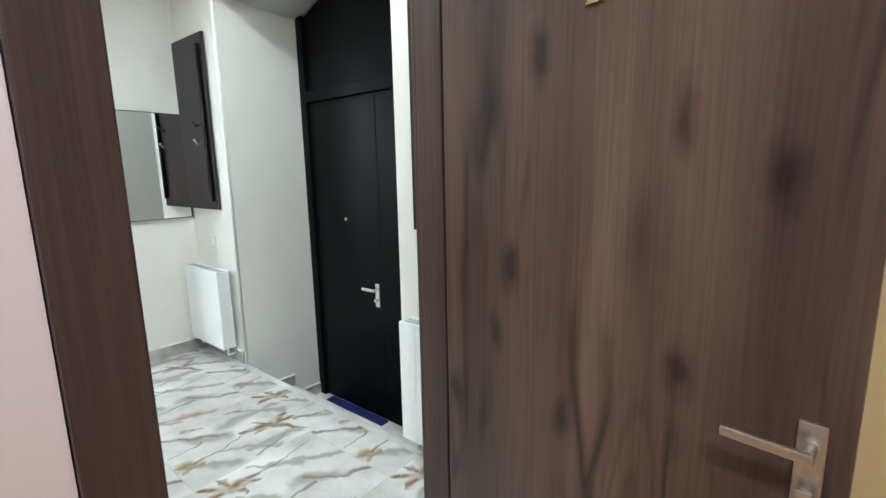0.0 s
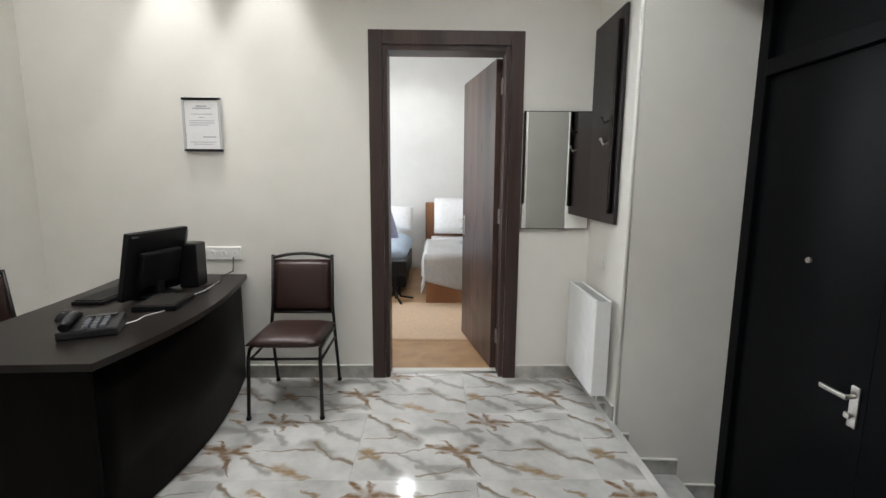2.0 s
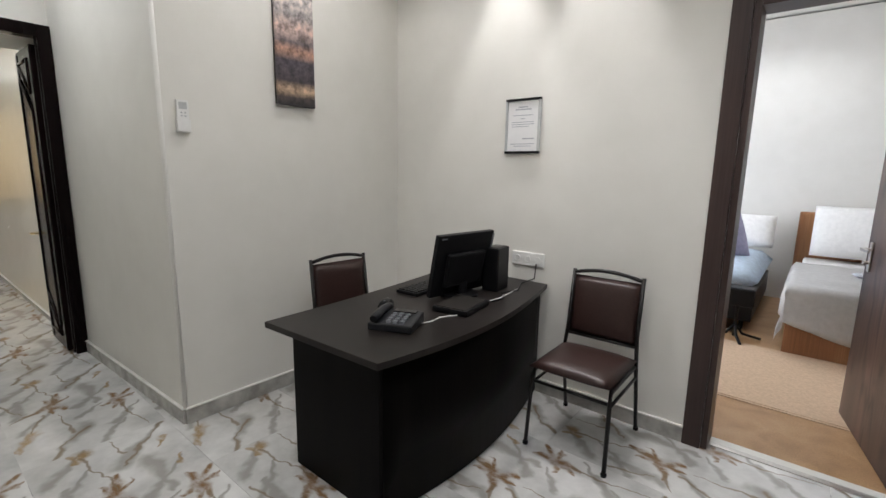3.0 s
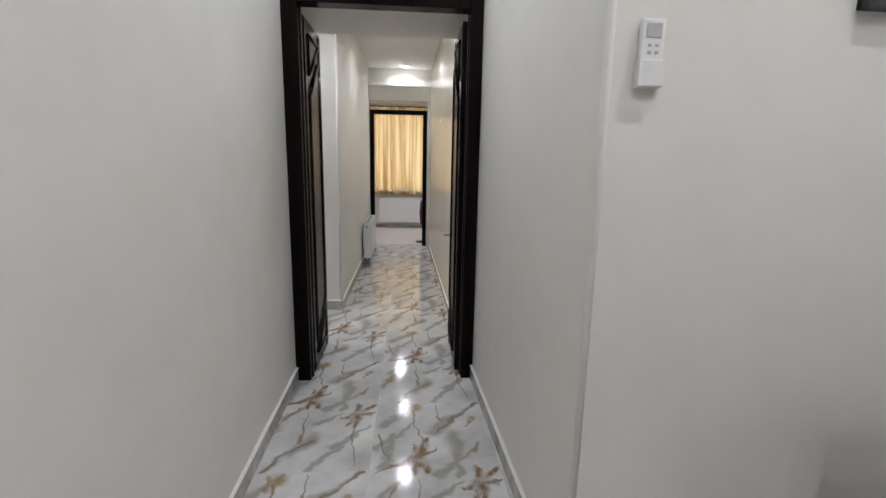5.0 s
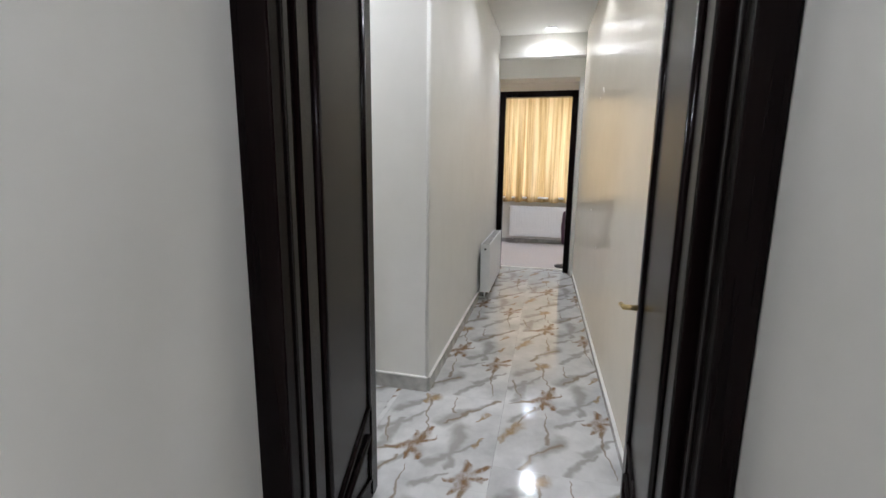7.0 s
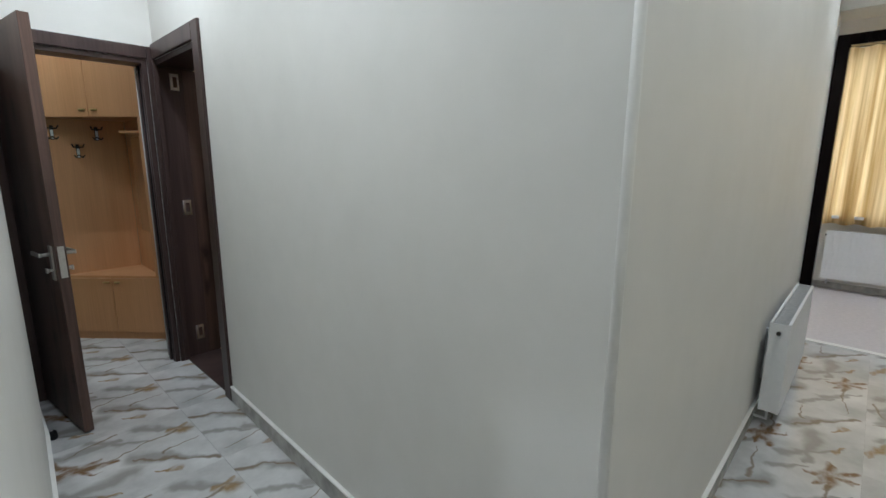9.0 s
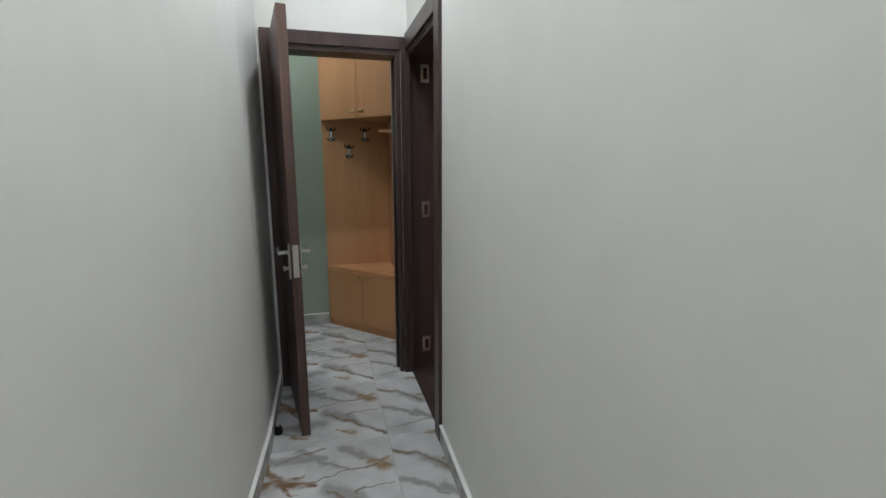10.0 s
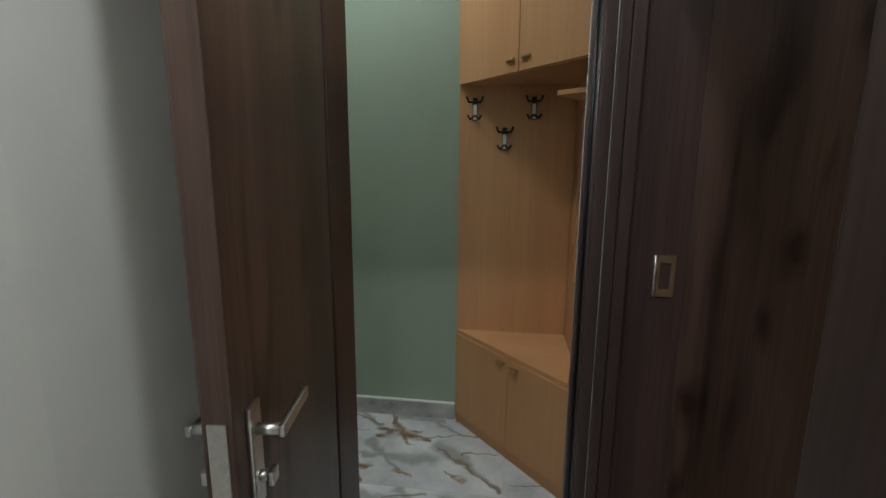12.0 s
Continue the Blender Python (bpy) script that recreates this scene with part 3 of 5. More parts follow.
# under-floor bed of the tiles
structure("floor_hall", add_box(box(-1.94, 0.28, -0.6, 1.575, 3.29, -0.0125), -4.20, 0.28, -0.2, -1.94, 1.75, -0.0125), M_GROUT, "grouted bed of the marble-look tile floor", "floor")
structure("floor_corridor", box(-8.48, 0.28, -0.2, -4.20, 1.75, -0.0125), M_GROUT, "grouted bed of the marble-look tile floor", "floor")
structure("floor_side", box(-5.20, -3.71, -0.2, -4.20, 0.28, -0.0125), M_GROUT, "grouted bed of the marble-look tile floor", "floor")
structure("floor_cloak", box(-4.20, -3.71, -0.2, -3.0, -2.62, -0.0125), M_GROUT, "grouted bed of the marble-look tile floor", "floor")
structure("threshold_strip", box(-8.50, 0.44, -0.01, -8.44, 1.40, 0.006, 0.003), M_TRIM, "white threshold strip at the far doorway", "threshold")
structure("threshold_bedroom", box(0.275, 3.26, -0.01, 1.075, 3.30, 0.004, 0.002), M_STEEL, "thin metal threshold strip", "threshold")

# entrance steps
structure("entrance_floor", box(1.98, 1.035, -0.6, 2.30, 2.58, -0.45), M_MARBLE, "lower marble-look tiled landing", "floor")
structure("step_2", box(1.70, 1.035, -0.6, 1.98, 2.58, -0.30, 0.003), M_MARBLE, "marble-look tiled step", "step")
structure("step_1", box(1.60, 1.035, -0.6, 1.70, 2.60, -0.15, 0.003), M_MARBLE, "marble-look tiled step", "step")
structure("step_nosing", box(1.575, 1.035, -0.6, 1.62, 2.62, -0.0005, 0.003), M_MARBLE, "marble-look tiled step edge", "step")
structure("step_edge_south", box(1.575, 0.42, -0.6, 1.62, 1.035, -0.0005), M_MARBLE, "marble-look tiled floor edge", "floor")
structure("step_edge_north", box(1.575, 2.62, -0.6, 1.62, 3.20, -0.0005), M_MARBLE, "marble-look tiled floor edge", "floor")


def skirting(a, b, z=0.0, height=0.085, side=1, thick=0.012):
    """A grey tile skirting with a pale top trim along the plan line a-b; side says to which hand it stands off."""
    a, b = Vector((*a, 0)), Vector((*b, 0))
    d = (b - a).normalized()
    n = Vector((-d.y, d.x, 0)) * side
    def strip(lo, hi, out):
        bm = bmesh.new()
        pts = [a, b, b + n * out, a + n * out]
        vs = [bm.verts.new((p.x, p.y, h)) for h in (lo, hi) for p in pts]
        for f in ((0, 1, 2, 3), (7, 6, 5, 4), (0, 4, 5, 1), (1, 5, 6, 2), (2, 6, 7, 3), (3, 7, 4, 0)):
            bm.faces.new([vs[i] for i in f])
        bmesh.ops.recalc_face_normals(bm, faces=bm.faces[:])
        return bm
    ob = structure("baseboard", strip(z, z + height, thick), M_SKIRT, "grey marble-look tile skirting with pale trim", "skirting")
    tr = link_mesh("trim", strip(z + height, z + height + 0.007, thick + 0.003), M_TRIM)
    tr.parent = ob
    return ob


skirting((-1.94, 3.20), (0.19, 3.20), side=-1)
skirting((1.16, 3.20), (1.62, 3.20), side=-1)
skirting((1.62, 3.188), (1.62, 2.62), side=-1)
skirting((-1.94, 1.565), (-1.94, 3.188), side=-1)
skirting((-3.53, 1.4976), (-1.94, 1.565), side=-1)
skirting((-3.53, 0.380), (0.20, 0.4338), side=1)
skirting((1.19, 0.435), (1.62, 0.435), side=1)
skirting((1.62, 0.445), (1.62, 1.035), side=1)
skirting((1.63, 2.599), (1.70, 2.596), -0.15, side=-1)
skirting((1.70, 2.596), (1.98, 2.582), -0.30, side=-1)
skirting((1.98, 2.582), (2.21, 2.570), -0.45, side=-1)
skirting((-4.955, 0.460), (-8.15, 0.460), side=-1)
skirting((-8.15, 1.4178), (-4.20, 1.480), side=-1, height=0.05)
skirting((-5.023, -1.715), (-4.955, 0.460), side=-1)
skirting((-4.225, -2.505), (-4.225, -1.85), side=1)
skirting((-4.225, -1.85), (-4.10, 0.265), side=1)
skirting((-4.53, -3.570), (-3.05, -3.570), side=1)
skirting((-10.50, -0.96), (-10.50, 2.84), side=-1, height=0.07)


def corner_bead(x, y, z0=0.0, z1=2.70):
    """A rounded plaster bead down an outer corner."""
    structure("corner_bead", tube([(x, y, z0), (x, y, z1)], 0.011, 12), M_TRIM, "pale rounded corner bead on the wall edge", "trim")


corner_bead(-1.944, 1.569, 0.092, HALL_H)
corner_bead(-4.961, 0.455, 0.092, 2.76)
corner_bead(1.626, 2.604, -0.06, HALL_H)

# ---- doors and frames ----


def casing(parent, a, b, top, face, axis, out, width=0.085, thick=0.016, material=None):
    """Two upright casing boards and a head round an opening from a to b on the wall face; out is the side it stands on."""
    material = material or M_CASE
    lo, hi = sorted((face, face + out * thick))

    def board(u0, u1, z0, z1):
        return box(u0, lo, z0, u1, hi, z1, 0.004) if axis == "x" else box(lo, u0, z0, hi, u1, z1, 0.004)
    part("casing", board(a - width, a, 0, top + width), material, parent)
    part("casing", board(b, b + width, 0, top + width), material, parent)
    part("casing_head", board(a + 0.001, b - 0.001, top, top + width), material, parent)


def lining(parent, a, b, top, f0, f1, axis, thick=0.03, material=None):
    """The jambs and head that line an opening through the wall from f0 to f1."""
    material = material or M_CASE

    def board(u0, u1, z0, z1):
        return box(u0, f0, z0, u1, f1, z1, 0.003) if axis == "x" else box(f0, u0, z0, f1, u1, z1, 0.003)
    part("jamb", board(a, a + thick, 0, top), material, parent)
    part("jamb", board(b - thick, b, 0, top), material, parent)
    part("jamb_head", board(a + thick, b - thick, top - thick, top), material, parent)


def hinge(parent, x, y, z, axis="y"):
    """A steel hinge plate with an open middle and its knuckle, on a jamb face that looks along axis."""
    bm = bmesh.new()
    s = 1 if axis[0] != "-" else -1
    for u0, u1, h0, h1 in ((-0.022, -0.012, -0.05, 0.05), (0.012, 0.022, -0.05, 0.05), (-0.012, 0.012, -0.05, -0.032), (-0.012, 0.012, 0.032, 0.05)):
        if axis[-1] == "y":
            add_box(bm, x + u0, y, z + h0, x + u1, y + s * 0.003, z + h1, 0.0008)
        else:
            add_box(bm, x, y + u0, z + h0, x + s * 0.003, y + u1, z + h1, 0.0008)
    k = (x + 0.024, y + s * 0.004) if axis[-1] == "y" else (x + s * 0.004, y + 0.024)
    tube([(*k, z - 0.05), (*k, z + 0.05)], 0.005, 8, bm)
    return part("hinge", bm, M_STEEL, parent, "steel butt hinge")


def lever_set(parent, x, y, z, normal, along):
    """A backplate and lever on a leaf face: local plane with outward normal (nx, ny) and the lever's way (ax, ay)."""
    n, a = Vector((*normal, 0)), Vector((*along, 0))
    m = Matrix.Translation((x, y, z)) @ Matrix((a, n, Vector((0, 0, 1)))).transposed().to_4x4()
    bm = bmesh.new()
    merge_into(bm, box(-0.019, 0, -0.095, 0.019, 0.008, 0.07, 0.003))
    tube([(0, 0.004, 0.03), (0, 0.045, 0.03)], 0.009, 10, bm)
    merge_into(bm, box(-0.009, 0.040, 0.020, 0.115, 0.051, 0.039, 0.004))
    tube([(0, 0.004, -0.045), (0, 0.022, -0.045)], 0.008, 10, bm)
    merge_into(bm, box(-0.012, 0.022, -0.056, 0.012, 0.032, -0.034, 0.003))
    bm.transform(m)
    bmesh.ops.recalc_face_normals(bm, faces=bm.faces[:])
    return part("door_handle", bm, M_STEEL, parent, "satin steel lever handle on a long plate")


def leaf(name, parent, hinge_xy, angle, length, height, thick=0.042, material=None):
    """A door leaf that runs from its hinge along the angle in plan (degrees from +x); thickness to the left of it."""
    material = material or M_DOOR
    ob = part(name, box(0, 0, 0.008, length, thick, height, 0.003), material, parent)
    ob.matrix_parent_inverse = Matrix()
    ob.location, ob.rotation_euler = (*hinge_xy, 0), (0, 0, radians(angle))
    return ob


def door(name, label):
    return tagged(new(name), label, "door", "", "structure")


# bedroom door
d = door("door_bedroom", "dark walnut door standing open into the bedroom")
casing(d, 0.275, 1.075, 2.165, 3.20, "x", -1)
casing(d, 0.275, 1.075, 2.165, 3.36, "x", 1)
lining(d, 0.275, 1.075, 2.165, 3.20, 3.36, "x")
lf = leaf("leaf", d, (1.045, 3.345), 101, 0.83, 2.125)
lever_set(lf, 0.76, 0.042, 0.98, (0, 1), (-1, 0))
lever_set(lf, 0.76, 0.0, 0.98, (0, -1), (-1, 0))
for z in (0.25, 1.1, 1.95):
    hinge(d, 1.044, 3.315, z, "-x")

# first door
d = door("door_first", "dark walnut door with a metal numeral, standing open")
part("casing", box(0.232, 0.243, 0, 0.326, 0.268, 2.14, 0.004), M_CASE, d)
part("casing", box(0.20, 0.437, 0, 0.285, 0.449, 2.14, 0.003), M_CASE, d)
part("casing", box(1.094, 0.435, 0, 1.18, 0.447, 2.14, 0.003), M_CASE, d)
part("casing_head", box(0.286, 0.435, 2.06, 1.093, 0.447, 2.14, 0.003), M_CASE, d)
part("jamb", box(0.285, 0.268, 0, 0.307, 0.436, 2.06, 0.003), M_CASE, d)
part("jamb", box(1.094, 0.345, 0, 1.126, 0.435, 2.06, 0.003), M_CASE, d)
part("jamb_head", box(0.290, 0.335, 2.035, 1.094, 0.435, 2.06, 0.003), M_CASE, d)
lf = leaf("leaf", d, (1.094, 0.338), -98, 0.87, 2.03)
lever_set(lf, 0.82, 0.0, 0.88, (0, -1), (-1, 0))
for z in (0.22, 1.89):
    hinge(d, 1.093, 0.372, z, "-x")
num = bpy.data.curves.new("numeral", "FONT")
num.body, num.size, num.extrude = "2", 0.085, 0.004
nu = new("numeral", num)
nu.data.materials.append(M_BRASS)
nu.parent, nu.location, nu.rotation_euler = lf, (0.405, -0.004, 1.650), (radians(90), 0, 0)
tagged(nu, "small brass numeral")

# side door and cloakroom door
d = door("door_side", "dark walnut door standing open into a side room")
part("casing", box(-5.025, -1.80, 0, -5.007, -1.715, 2.03, 0.004), M_CASE, d)
part("casing_head", box(-5.025, -2.485, 1.945, -5.007, -1.801, 2.03, 0.004), M_CASE, d)
lining(d, -2.555, -1.80, 1.945, -5.25, -5.027, "y", 0.03)
part("sill_board", box(-5.25, -2.52, -0.002, -5.03, -1.835, 0.006, 0.002), M_CASE, d)
leaf("leaf", d, (-5.18, -2.522), 180, 0.68, 1.91)
for z in (0.168, 1.039, 1.832):
    hinge(d, -5.134, -2.524, z, "y")

d = door("door_cloak", "dark walnut door standing open against the corridor wall")
part("casing", box(-4.300, -2.505, 0, -4.240, -2.489, 2.015, 0.004), M_CASE, d)
part("casing", box(-5.010, -2.505, 0, -4.985, -2.489, 2.015, 0.004), M_CASE, d)
part("casing_head", box(-4.984, -2.505, 1.945, -4.301, -2.489, 2.015, 0.004), M_CASE, d)
part("corner_post", box(-5.039, -2.556, 0, -5.011, -2.487, 2.03, 0.003), M_CASE, d)
lining(d, -4.985, -4.300, 1.945, -2.655, -2.5055, "x", 0.028)
lf = leaf("leaf", d, (-4.285, -2.487), 98.6, 0.575, 1.965, 0.042)
lever_set(lf, 0.52, 0.042, 0.885, (0, 1), (-1, 0))
lever_set(lf, 0.52, 0.0, 0.885, (0, -1), (-1, 0))
part("lock_plate", box(0.5745, 0.008, 0.805, 0.5775, 0.034, 0.955, 0.001), M_STEEL, lf, "steel lock plate on the leaf edge")
part("door_seal", tube([(-4.956, -2.652, 0.01), (-4.956, -2.652, 1.91)], 0.006), M_GRILLE, d, "pale grey rubber seal strip")
part("door_stop_bead", box(-4.957, -2.605, 0.0, -4.944, -2.575, 1.912, 0.003), M_CASE, d)
part("door_seal", tube([(-4.954, -2.570, 0.01), (-4.954, -2.570, 1.91)], 0.004), M_BLKPLAST, d, "black rubber seal strip")
part("jamb_bead", tube([(-4.957, -2.530, 0.0), (-4.957, -2.530, 1.91)], 0.005), M_CASE, d)

# double doorway with carved leaves
d = door("door_double", "dark lacquered double doors folded back in the passage")
for y0, y1 in ((0.350, 0.470), (1.425, 1.500)):
    part("jamb", box(-3.63, y0, 0, -3.526, y1, 2.305, 0.006), M_EBONY, d)
for y0, y1 in ((0.466, 0.478), (1.418, 1.430)):
    part("jamb_bead", box(-3.60, y0, 0, -3.575, y1, 2.225, 0.004), M_EBONY_PANEL, d)
part("jamb_head", box(-3.63, 0.470, 2.225, -3.526, 1.425, 2.305, 0.006), M_EBONY, d)


def carved_leaf(parent, y, out):
    """A narrow panelled leaf along -x from the jamb; out is the side that the mouldings face."""
    length, z1 = 0.47, 2.19
    ob = part("leaf", box(-3.63 - length, y - 0.02, 0.01, -3.63, y + 0.02, z1, 0.004), M_EBONY, parent)
    f = y + out * 0.02
    x0, x1 = -3.63 - length + 0.08, -3.63 - 0.08

    def field(outline, rise, material, name):
        """A flat panel over an outline in the leaf's plane, standing out by rise."""
        bm = bmesh.new()
        near = [bm.verts.new((x, f, z)) for x, z in outline]
        far = [bm.verts.new((x, f + out * rise, z)) for x, z in outline]
        bm.faces.new(near)
        bm.faces.new(far)
        for i in range(len(outline)):
            j = (i + 1) % len(outline)
            bm.faces.new((near[i], near[j], far[j], far[i]))
        bmesh.ops.recalc_face_normals(bm, faces=bm.faces[:])
        part(name, bm, material, ob)

    def rail(outline):
        bm = bmesh.new()
        pts = [(x, f + out * 0.004, z) for x, z in outline]
        for p, q in zip(pts, pts[1:] + pts[:1]):
            tube([p, q], 0.013, 8, bm)
        part("moulding", bm, M_EBONY, ob)
    for outline in ([(x1, 0.19), (x1, 1.76), (x0, 1.99), (x0, 0.42)], [(x1, 1.88), (x1, 2.10), (x0, 2.10)], [(x0, 0.30), (x0, 0.12), (x1, 0.12)]):
        field(outline, 0.006, M_EBONY_PANEL, "panel")
        rail(outline)
    for a, b in ((x0 - 0.08, x0 - 0.03), (x1 + 0.025, x1 + 0.08)):
        field([(a + 0.004, 0.03), (b, 0.03), (b, z1 - 0.02), (a + 0.004, z1 - 0.02)], 0.005, M_EBONY_PANEL, "stile")
    return ob


carved_leaf(d, 0.458, 1)
rl = carved_leaf(d, 1.415, -1)
part("knob", tube([(-4.07, 1.395, 0.86), (-4.07, 1.345, 0.86), (-4.10, 1.34, 0.86)], 0.009), M_BRASS, rl, "small brass handle")

# far doorway
d = door("door_far", "dark lacquered door frame at the corridor's end")
for y0, y1 in ((0.462, 0.53), (1.305, 1.37)):
    part("jamb", box(-8.39, y0, 0, -8.284, y1, 2.18, 0.005), M_EBONY, d)
part("jamb_head", box(-8.39, 0.53, 2.11, -8.284, 1.305, 2.18, 0.005), M_EBONY, d)

# entrance door
d = door("door_entrance", "black painted steel double entrance door with a transom")
part("jamb", box(2.20, 2.50, -0.45, 2.28, 2.57, 2.44, 0.004), M_BLACK, d)
part("jamb", box(2.20, 1.036, -0.45, 2.28, 1.10, 2.44, 0.004), M_BLACK, d)
part("transom_bar", box(2.195, 1.10, 1.845, 2.28, 2.50, 1.92, 0.004), M_BLACK, d)
for y0, y1 in ((1.8005, 2.498), (1.102, 1.7995)):
    lf = part("leaf", box(2.222, y0, -0.44, 2.27, y1, 1.84, 0.003), M_BLACK, d)
    part("bottom_plate", box(2.219, y0 + 0.02, -0.43, 2.222, y1 - 0.02, -0.30, 0.001), M_BLACK, lf)


def transom():
    bm = bmesh.new()
    n, rows = 12, []
    for i in range(n + 1):
        y = 1.10 + 1.40 * i / n
        u = (y - 1.035) / 1.535
        top = 2.41 + 0.20 * (1 - (2 * u - 1) ** 2)
        rows.append([bm.verts.new((x, y, z)) for x, z in ((2.235, 1.92), (2.235, top), (2.27, top), (2.27, 1.92))])
    for a, b in zip(rows, rows[1:]):
        for k in range(4):
            bm.faces.new((a[k], b[k], b[(k + 1) % 4], a[(k + 1) % 4]))
    bm.faces.new(rows[0])
    bm.faces.new(rows[-1][::-1])
    bmesh.ops.recalc_face_normals(bm, faces=bm.faces[:])
    return bm


part("transom_panel", transom(), M_BLACK, d)
part("peephole", tube([(2.208, 2.135, 1.01), (2.222, 2.135, 1.01)], 0.012, 12), M_STEEL, d, "small round steel peephole")
lever_set(d, 2.222, 1.845, 0.50, (-1, 0), (0, 1))

# ---- ceiling lamps ----


def spot_lamp(x, y, z, power, colour, size=150, radius=0.045):
    d = bpy.data.lights.new("downlight_beam", "SPOT")
    d.energy, d.color, d.spot_size, d.spot_blend, d.shadow_soft_size = power, colour, radians(size), 0.6, radius
    o = new("downlight_beam", d)
    o.location = (x, y, z)


def downlight(x, y, z, power, colour=NEUTRAL, size=150, group="round ceiling downlights", radius=0.045):
    t = thing("downlight", pose(x, y, z), "round recessed ceiling downlight, lit, with a white rim", "ceiling light", group)
    part("rim", lathe([(0.054, -0.001), (0.056, -0.008), (0.070, -0.009), (0.075, -0.003), (0.075, 0.0)], 28), M_WHITE, t)
    part("lit_disc", lathe([(0.001, -0.006), (0.053, -0.005), (0.053, -0.001), (0.001, -0.001)], 24), M_GLOW, t, "glowing frosted disc")
    spot_lamp(x, y, z - 0.02, power, colour, size, radius)
    return t


for x, y in ((-0.98, 3.0), (-0.40, 3.0)):
    downlight(x, y, HALL_H, SPOT_POWER * 2.0, WARM, 50)
for x, y in ((-1.35, 2.2), (1.05, 1.75), (-0.3, 1.5), (0.75, 0.95)):
    downlight(x, y, HALL_H, SPOT_POWER * 1.25, WARM if x < 0 else NEUTRAL)
for x, y in ((-2.65, 0.95),):
    downlight(x, y, HALL_H, SPOT_POWER * 1.35)
for x, y in ((-4.55, 1.0), (-6.23, 1.05), (-7.95, 1.02)):
    downlight(x, y, COR_H, SPOT_POWER * 0.6)
for x, y in ((-4.62, -0.42), (-4.72, -1.76)):
    downlight(x, y, COR_H, SPOT_POWER * 1.02)
downlight(-4.05, -3.02, COR_H, SPOT_POWER * 1.35, radius=0.12)
downlight(0.2, 6.2, 3.12, SPOT_POWER * 1.2)
# unseen fill lamps, added to brighten the first, side and far rooms
downlight(-0.2, -0.9, 2.8, SPOT_POWER * 2.6)
downlight(-6.0, -1.2, COR_H, SPOT_POWER * 0.6)
downlight(-9.46, 0.94, 2.8, SPOT_POWER * 2.5)

# ---- hall furniture ----


def office_desk():
    t = thing("desk", pose(-0.96, 2.45, 0), "dark wenge laminate reception desk against the wall", "desk")
    m = Matrix.Translation((0.96, -2.45, 0))
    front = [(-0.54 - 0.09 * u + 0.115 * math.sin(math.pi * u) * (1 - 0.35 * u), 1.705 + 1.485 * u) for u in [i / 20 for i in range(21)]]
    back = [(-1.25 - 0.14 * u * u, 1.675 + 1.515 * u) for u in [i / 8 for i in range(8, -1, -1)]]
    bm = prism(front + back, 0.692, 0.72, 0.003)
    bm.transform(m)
    part("desktop", bm, M_DESK_SHEEN, t)
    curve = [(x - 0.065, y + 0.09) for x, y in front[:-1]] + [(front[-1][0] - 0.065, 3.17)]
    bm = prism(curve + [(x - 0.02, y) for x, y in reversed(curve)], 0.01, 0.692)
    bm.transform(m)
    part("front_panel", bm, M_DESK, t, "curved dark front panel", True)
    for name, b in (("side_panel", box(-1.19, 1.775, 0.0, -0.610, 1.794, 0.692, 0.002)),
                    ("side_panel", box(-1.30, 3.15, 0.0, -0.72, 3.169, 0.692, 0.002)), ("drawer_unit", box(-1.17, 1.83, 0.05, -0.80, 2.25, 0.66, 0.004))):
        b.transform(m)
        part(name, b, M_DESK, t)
    return t


office_desk()


def stacking_chair():
    t = thing("chair", pose(0, 0, 0), "brown leatherette chair with a black tubular steel frame", "chair", "reception chairs")
    part("seat", cushion(-0.205, -0.225, 0.405, 0.205, 0.20, 0.465, 0.014), M_LEATHER, t)
    b = cushion(-0.183, -0.168, -0.018, 0.183, 0.168, 0.018, 0.008)
    b.transform(Matrix.Translation((0, 0.232, 0.668)) @ Matrix.Rotation(radians(84), 4, "X"))
    part("backrest", b, M_LEATHER, t)
    for s in (-1, 1):
        part("back_leg", tube([(s * 0.205, 0.295, 0.0), (s * 0.200, 0.20, 0.40), (s * 0.188, 0.215, 0.55), (s * 0.186, 0.255, 0.865)], 0.0105), M_FRAME, t)
        part("front_leg", tube([(s * 0.205, -0.215, 0.0), (s * 0.198, -0.19, 0.36), (s * 0.195, -0.17, 0.40), (s * 0.195, 0.19, 0.40)], 0.0105), M_FRAME, t)
        for y, x in ((0.295, 0.205), (-0.215, 0.205)):
            part("rubber_foot", lathe([(0.014, 0.0), (0.015, 0.012), (0.012, 0.02)], 10), M_BLKPLAST, t).location = (s * x, y, 0)
    part("top_rail", tube(arc((-0.186, 0.253, 0.845), (0.186, 0.253, 0.845), (0, 0.0, 0.028), 10), 0.010), M_FRAME, t)
    part("lower_rail", tube([(-0.19, 0.212, 0.50), (0.19, 0.212, 0.50)], 0.008), M_FRAME, t)
    part("front_rail", tube([(-0.197, -0.185, 0.345), (0.197, -0.185, 0.345)], 0.008), M_FRAME, t)
    for s in (-1, 1):
        part("side_rail", tube([(s * 0.199, -0.185, 0.335), (s * 0.20, 0.21, 0.335)], 0.008), M_FRAME, t)
    return t


ch = stacking_chair()
ch.matrix_world = pose(-0.232, 2.855, 0, 0, 0, 1)
tagged(copy_thing(ch, pose(-1.40, 2.37, 0, 0, 0, 84)), "brown leatherette chair tucked behind the reception desk")


